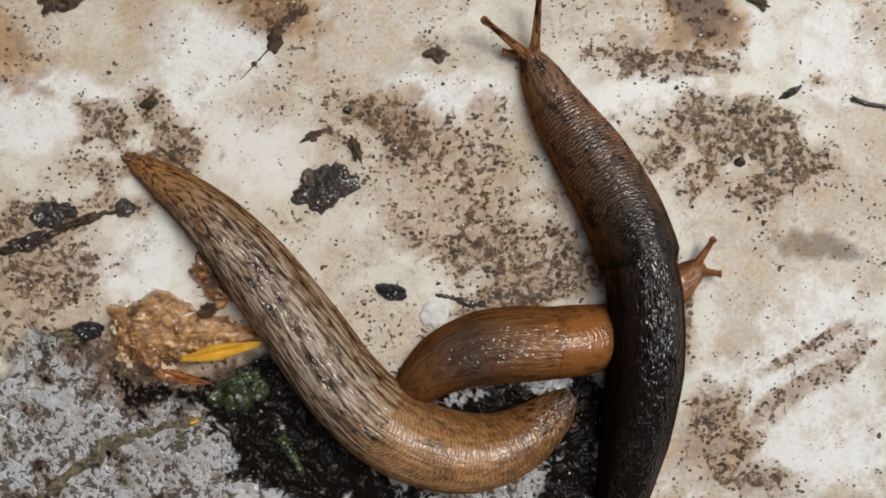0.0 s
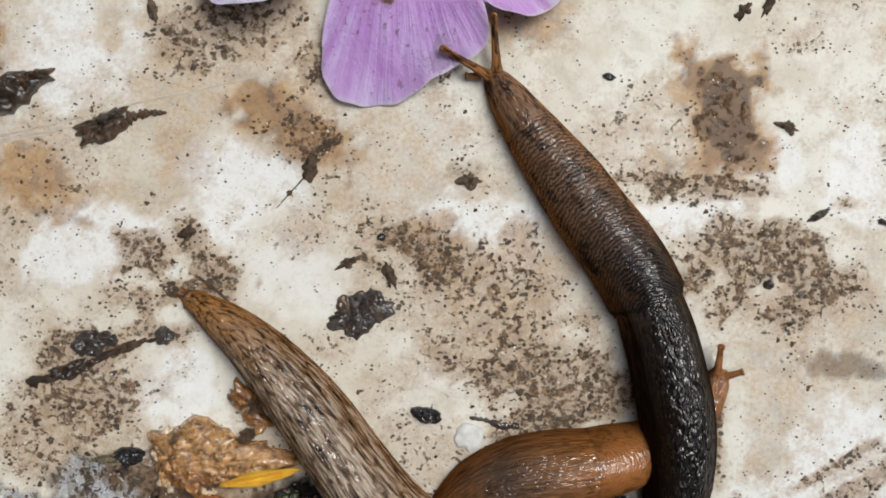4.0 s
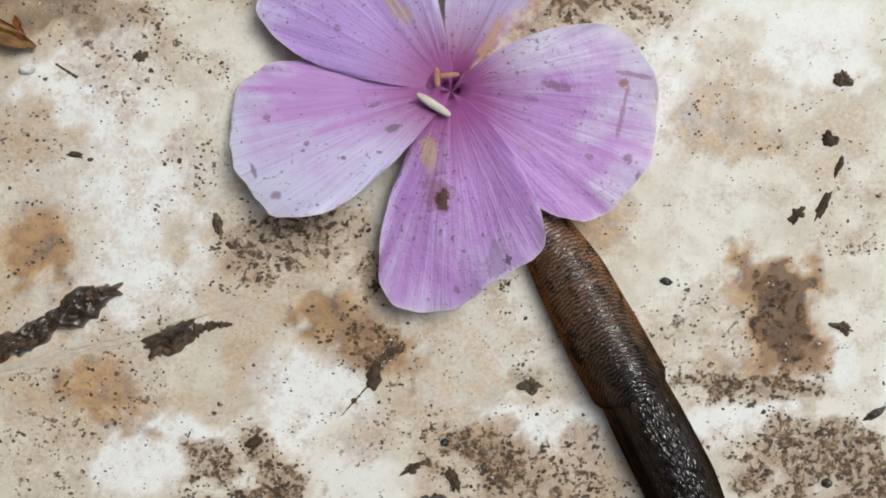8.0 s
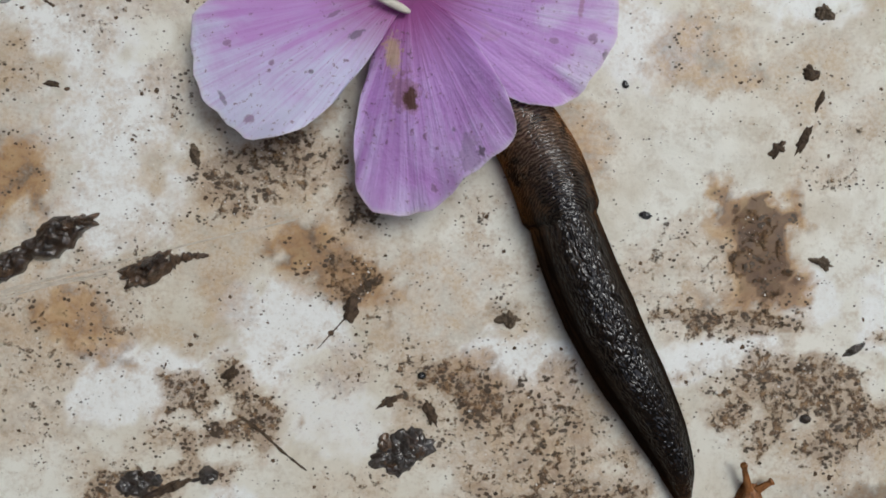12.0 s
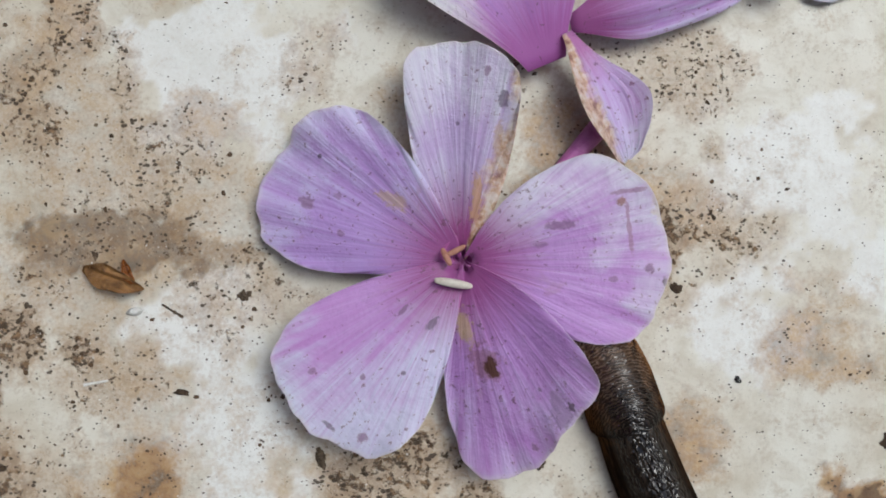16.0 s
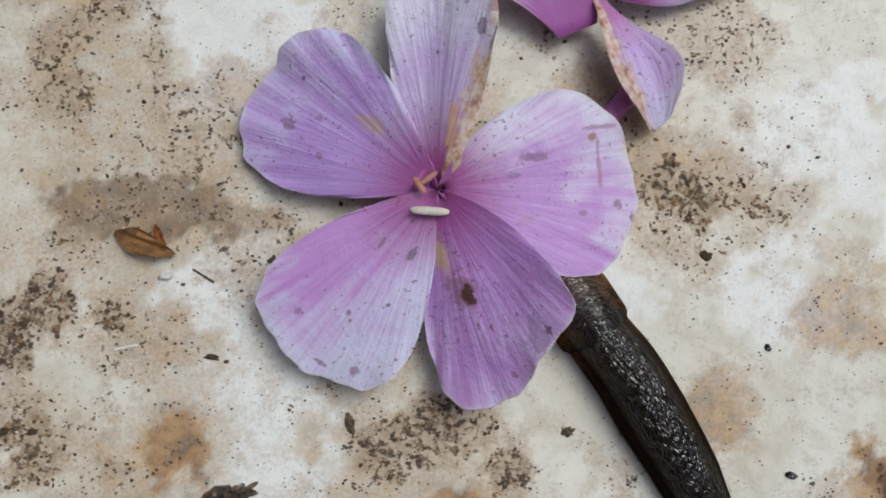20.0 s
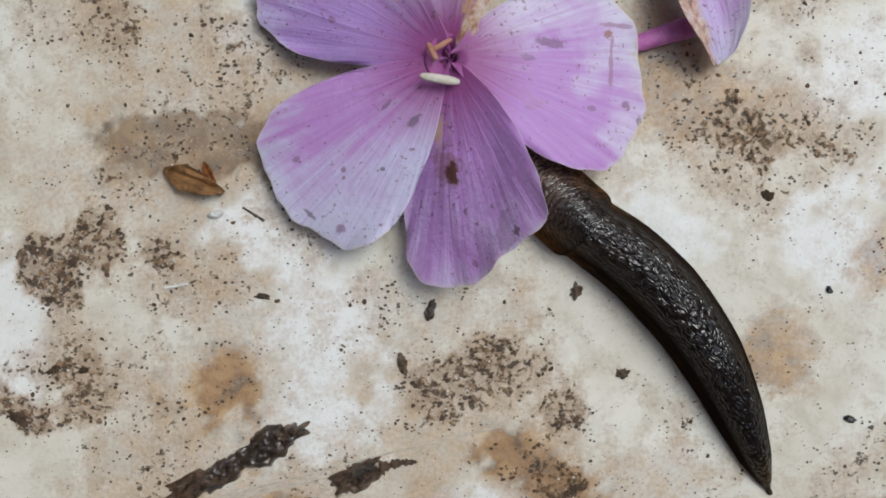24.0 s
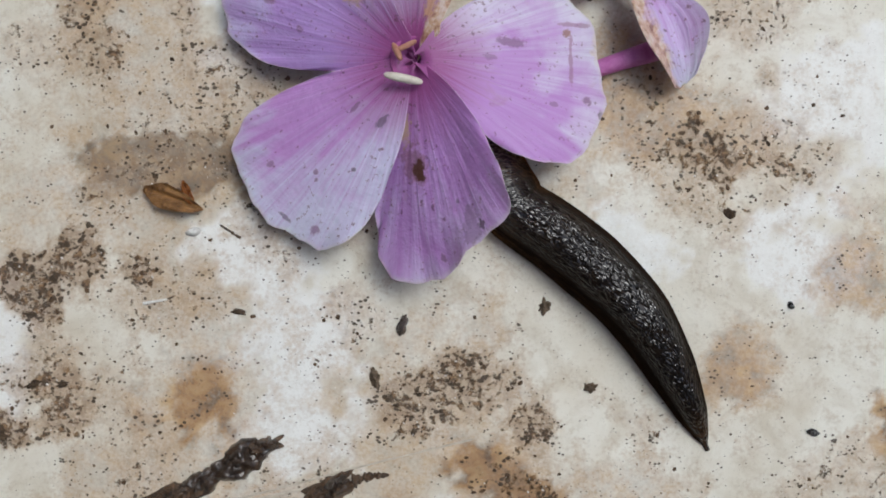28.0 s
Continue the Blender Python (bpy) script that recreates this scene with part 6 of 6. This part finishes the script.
crumb("dirt_clod", "round grey crumb", "dirt clod", -1.10, 0.05, 0.45, 0.42, 0.3, 0, GREYDOT, 49, 0.9, 1.0, fine=2.4)
crumb("dirt_clod", "small brown crumb", "dirt clod", -4.56, 5.98, 0.45, 0.6, 0.25, 0, GREYDOT, 50, 0.9, 1.0, fine=2.4)
crumb("dirt_clod", "dark brown flake under the flower", "dirt clod", -14.75, 4.66, 0.4, 0.85, 0.35, -15, BARK, 51, 0.6)
crumb("dirt_clod", "dark crumb of soil", "dirt clod", 14.58, -3.06, 0.4, 0.25, 0.25, 0, SEED, 52, 0.3)
strand("twig", "dark forked twig end", "twig", [(-56.44, 3.60), (-55.62, 1.97), (-54.16, 1.57), (-52.92, -0.46)], 0.15, 0.1, BARK, -0.2, 13, 0.9)
crumb("dirt_clod", "dark ragged flake of dirt", "dirt clod", -44.28, -3.06, 0.95, 0.4, 0.25, -25, SOIL, 53, 0.9)
crumb("dirt_clod", "small ragged flake of dirt", "dirt clod", -46.74, -1.45, 0.6, 0.45, 0.2, 0, SOIL, 54, 0.9)
crumb("dirt_clod", "small black flake of dirt", "dirt clod", -41.74, 0.39, 0.55, 0.24, 0.2, 20, SOIL, 55, 0.9)
crumb("dirt_clod", "small black flake of dirt", "dirt clod", -39.45, 0.39, 0.5, 0.2, 0.2, 15, SOIL, 56, 0.9)


def scatter(name, label, count, mat, low, high, weight, seed, lift=0.35):
    """Grains that lie thicker where the stone is grimy."""
    r = np.random.RandomState(seed)
    p = weight.ravel() * (np.abs(XX + 8) < 52).ravel() * (np.abs(YY + 3) < 49).ravel()
    picks = r.choice(p.size, count, p=p / p.sum())
    verts, faces = [], []
    for k in picks:
        x, y = XX.ravel()[k] + r.uniform(-0.18, 0.18), YY.ravel()[k] + r.uniform(-0.18, 0.18)
        size = low + (high - low) * r.rand() ** 3.2
        a0, long = r.uniform(0, 6.28), r.uniform(0.5, 1.0)
        z, n0 = HEIGHT.ravel()[k], len(verts)
        for q in range(6):
            a = q * math.pi / 3 + r.uniform(-0.35, 0.35)
            u, v = size * math.cos(a) * r.uniform(0.7, 1.1), size * long * math.sin(a) * r.uniform(0.7, 1.1)
            verts.append((x + u * math.cos(a0) - v * math.sin(a0), y + u * math.sin(a0) + v * math.cos(a0), z - 0.03))
        verts.append((x + r.uniform(-0.2, 0.2) * size, y + r.uniform(-0.2, 0.2) * size, z + size * lift * r.uniform(0.6, 1.3)))
        faces += [(n0 + q, n0 + (q + 1) % 6, n0 + 6) for q in range(6)]
    ob = new(name, mesh_of(name, verts, faces, mat, False))
    return tagged(ob, label, "grit", kind="stuff")


PATCHY = np.clip((clouds(XX * 0.6 + 5, YY * 0.6, 4) - 0.40) * 4.5, 0, 1) ** 2
PEPPER = simple_skin("dark_grit", (0.03, 0.018, 0.010), (0.15, 0.092, 0.052), 0.5, 0.6)
SANDY = simple_skin("sandy_grit", (0.16, 0.11, 0.07), (0.45, 0.37, 0.28), 0.6, 0.6)
GLINT = simple_skin("pale_grit", (0.55, 0.52, 0.46), (0.8, 0.78, 0.74), 0.35, 0.8)
scatter("dark_grit", "fine dark grit strewn over the stone", 4600, PEPPER, 0.06, 0.36, (0.008 + LAYERS["dirt"] ** 1.4 + 0.22 * LAYERS["rust"]) * (0.03 + PATCHY), 3, 0.14)
scatter("sandy_grit", "fine brown sandy grit on the grimy stone", 4200, SANDY, 0.05, 0.2, (0.01 + LAYERS["dirt"] ** 1.5 + 0.2 * LAYERS["rust"]) * (0.2 + PATCHY), 4, 0.2)
scatter("pale_grit", "fine pale grit on the grimy stone", 1500, GLINT, 0.05, 0.17, (0.02 + LAYERS["dirt"] ** 1.5) * (0.2 + PATCHY), 5)


# ---- unseen blockers added around and above to shape light and reflections ----
def box(name, label, lo, hi, mat):
    (x0, y0, z0), (x1, y1, z1) = lo, hi
    v = [(x, y, z) for x in (x0, x1) for y in (y0, y1) for z in (z0, z1)]
    f = [(0, 1, 3, 2), (4, 6, 7, 5), (0, 4, 5, 1), (2, 3, 7, 6), (0, 2, 6, 4), (1, 5, 7, 3)]
    me = bpy.data.meshes.new(name)
    me.from_pydata(v, [], f)
    me.materials.append(mat)
    return tagged(new(name, me), label, kind="structure")


SIDE_BLOCKER = simple_skin("dim_side_blocker", (0.10, 0.085, 0.07), (0.15, 0.13, 0.11), 0.8, 0.02, 0.001)
TOP_BLOCKER = simple_skin("dark_top_blocker", (0.04, 0.03, 0.02), (0.09, 0.065, 0.045), 0.7, 0.02, 0.001)
box("light_blocker_west", "unseen dim wall added to block the sky", (-1.35, -1.35, -0.02), (-1.2, 1.85, 2.6), SIDE_BLOCKER)
box("light_blocker_south", "unseen dim wall added to block the sky", (-1.2, -1.35, -0.02), (1.85, -1.2, 2.6), SIDE_BLOCKER)
box("light_blocker_north", "unseen low wall added to block the sky", (-1.2, 1.7, -0.02), (1.85, 1.85, 1.5), SIDE_BLOCKER)
box("light_blocker_east", "unseen low wall added to block the sky", (1.7, -1.2, -0.02), (1.85, 1.7, 1.5), SIDE_BLOCKER)
box("light_blocker_top", "unseen dark panel added overhead to block the sky", (-1.35, -1.35, 2.6), (-0.4, 1.85, 2.7), TOP_BLOCKER)


def motions():
    for chain in CHAINS:
        chain_walk(*chain)
    walk(tube, [(t, pose(2.20 * MM, -6.32 * MM, 1.0 * MM, 0, 3, turn)) for t, turn in ((0, 227), (20, 227), (21.5, 215), (23.5, 196), (28, 196))])
    walk(flower, [(t, pose(x * MM, y * MM, z * MM, 0, 0, turn)) for t, x, y, z, turn in FLOWER])
    times, turns = [r[0] for r in FLOWER], [r[4] for r in FLOWER]
    stages = ((0, 0.0), (5, 0.0), (7, 0.7), (9, 1.0), (10, 1.03), (11, 1.13), (13.5, 1.5), (14.5, 1.7), (15, 1.8), (16, 1.9), (17, 2.0), (19.4, 2.0), (20, 3.0), (21, 3.0), (21.5, 3.3), (23.5, 3.6), (24, 3.9), (25, 4.0), (28, 4.0))
    veer = ((0, 0), (17, 0), (18, 2), (19.5, 6), (20, 0), (21, 1.5), (21.5, 0), (26, 0), (28, 3))
    for ob, poses in PETALS:
        keys = []
        for t in sorted({t for t, _ in stages} | {t for t, _ in veer}):
            stage = float(np.interp(t, *zip(*stages)))
            head, lift, roll, z = (float(np.interp(stage, range(5), [p[k] for p in poses])) for k in range(4))
            head += float(np.interp(t, *zip(*veer))) - float(np.interp(t, times, turns))
            keys.append((t, pose(0, 0, z * MM, 0, 0, head) @ pose(0, 0, 0, 0, -lift, 0) @ pose(0, 0, 0, roll, 0, 0)))
        walk(ob, keys)


FLOWER = [
    (0.0, -0.16, 9.22, 2.40, -25.0),
    (3.6, -0.16, 9.22, 2.40, -25.0),
    (6.5, -0.66, 9.84, 2.60, -25.0),
    (9.0, -0.66, 9.84, 2.80, -25.0),
    (9.5, -0.63, 9.72, 2.86, -24.2),
    (10.0, -0.93, 9.82, 2.92, -23.5),
    (10.5, -1.06, 10.15, 2.99, -22.8),
    (11.0, -1.62, 10.51, 3.05, -22.0),
    (11.5, -1.92, 11.04, 3.11, -20.2),
    (13.7, -4.01, 13.35, 3.39, -12.1),
    (14.0, -4.96, 13.13, 3.42, -11.0),
    (14.5, -5.63, 13.65, 3.49, -9.2),
    (15.0, -6.02, 14.04, 3.55, -7.3),
    (15.5, -6.39, 14.46, 3.61, -5.5),
    (16.0, -6.59, 14.66, 3.67, -3.7),
    (17.0, -7.15, 15.01, 3.80, 0.0),
    (18.0, -7.72, 15.33, 4.00, 1.0),
    (18.5, -7.88, 15.43, 4.10, 1.5),
    (19.0, -8.33, 15.69, 4.20, 2.0),
    (19.5, -8.50, 15.75, 4.30, 2.5),
    (20.0, -10.41, 17.11, 4.40, 3.0),
    (20.5, -10.60, 17.33, 4.51, 2.3),
    (21.0, -10.67, 17.67, 4.62, 1.7),
    (21.5, -11.80, 18.79, 4.74, 1.0),
    (23.5, -12.61, 20.03, 5.19, -1.7),
    (24.0, -13.28, 21.39, 5.30, -2.3),
    (24.5, -13.64, 21.86, 5.38, -3.0),
    (25.0, -14.03, 21.82, 5.45, -3.7),
    (26.0, -14.11, 21.91, 5.60, -5.0),
    (27.0, -14.37, 22.35, 5.70, -5.0),
    (28.0, -13.59, 22.64, 5.80, -5.0),
]
motions()
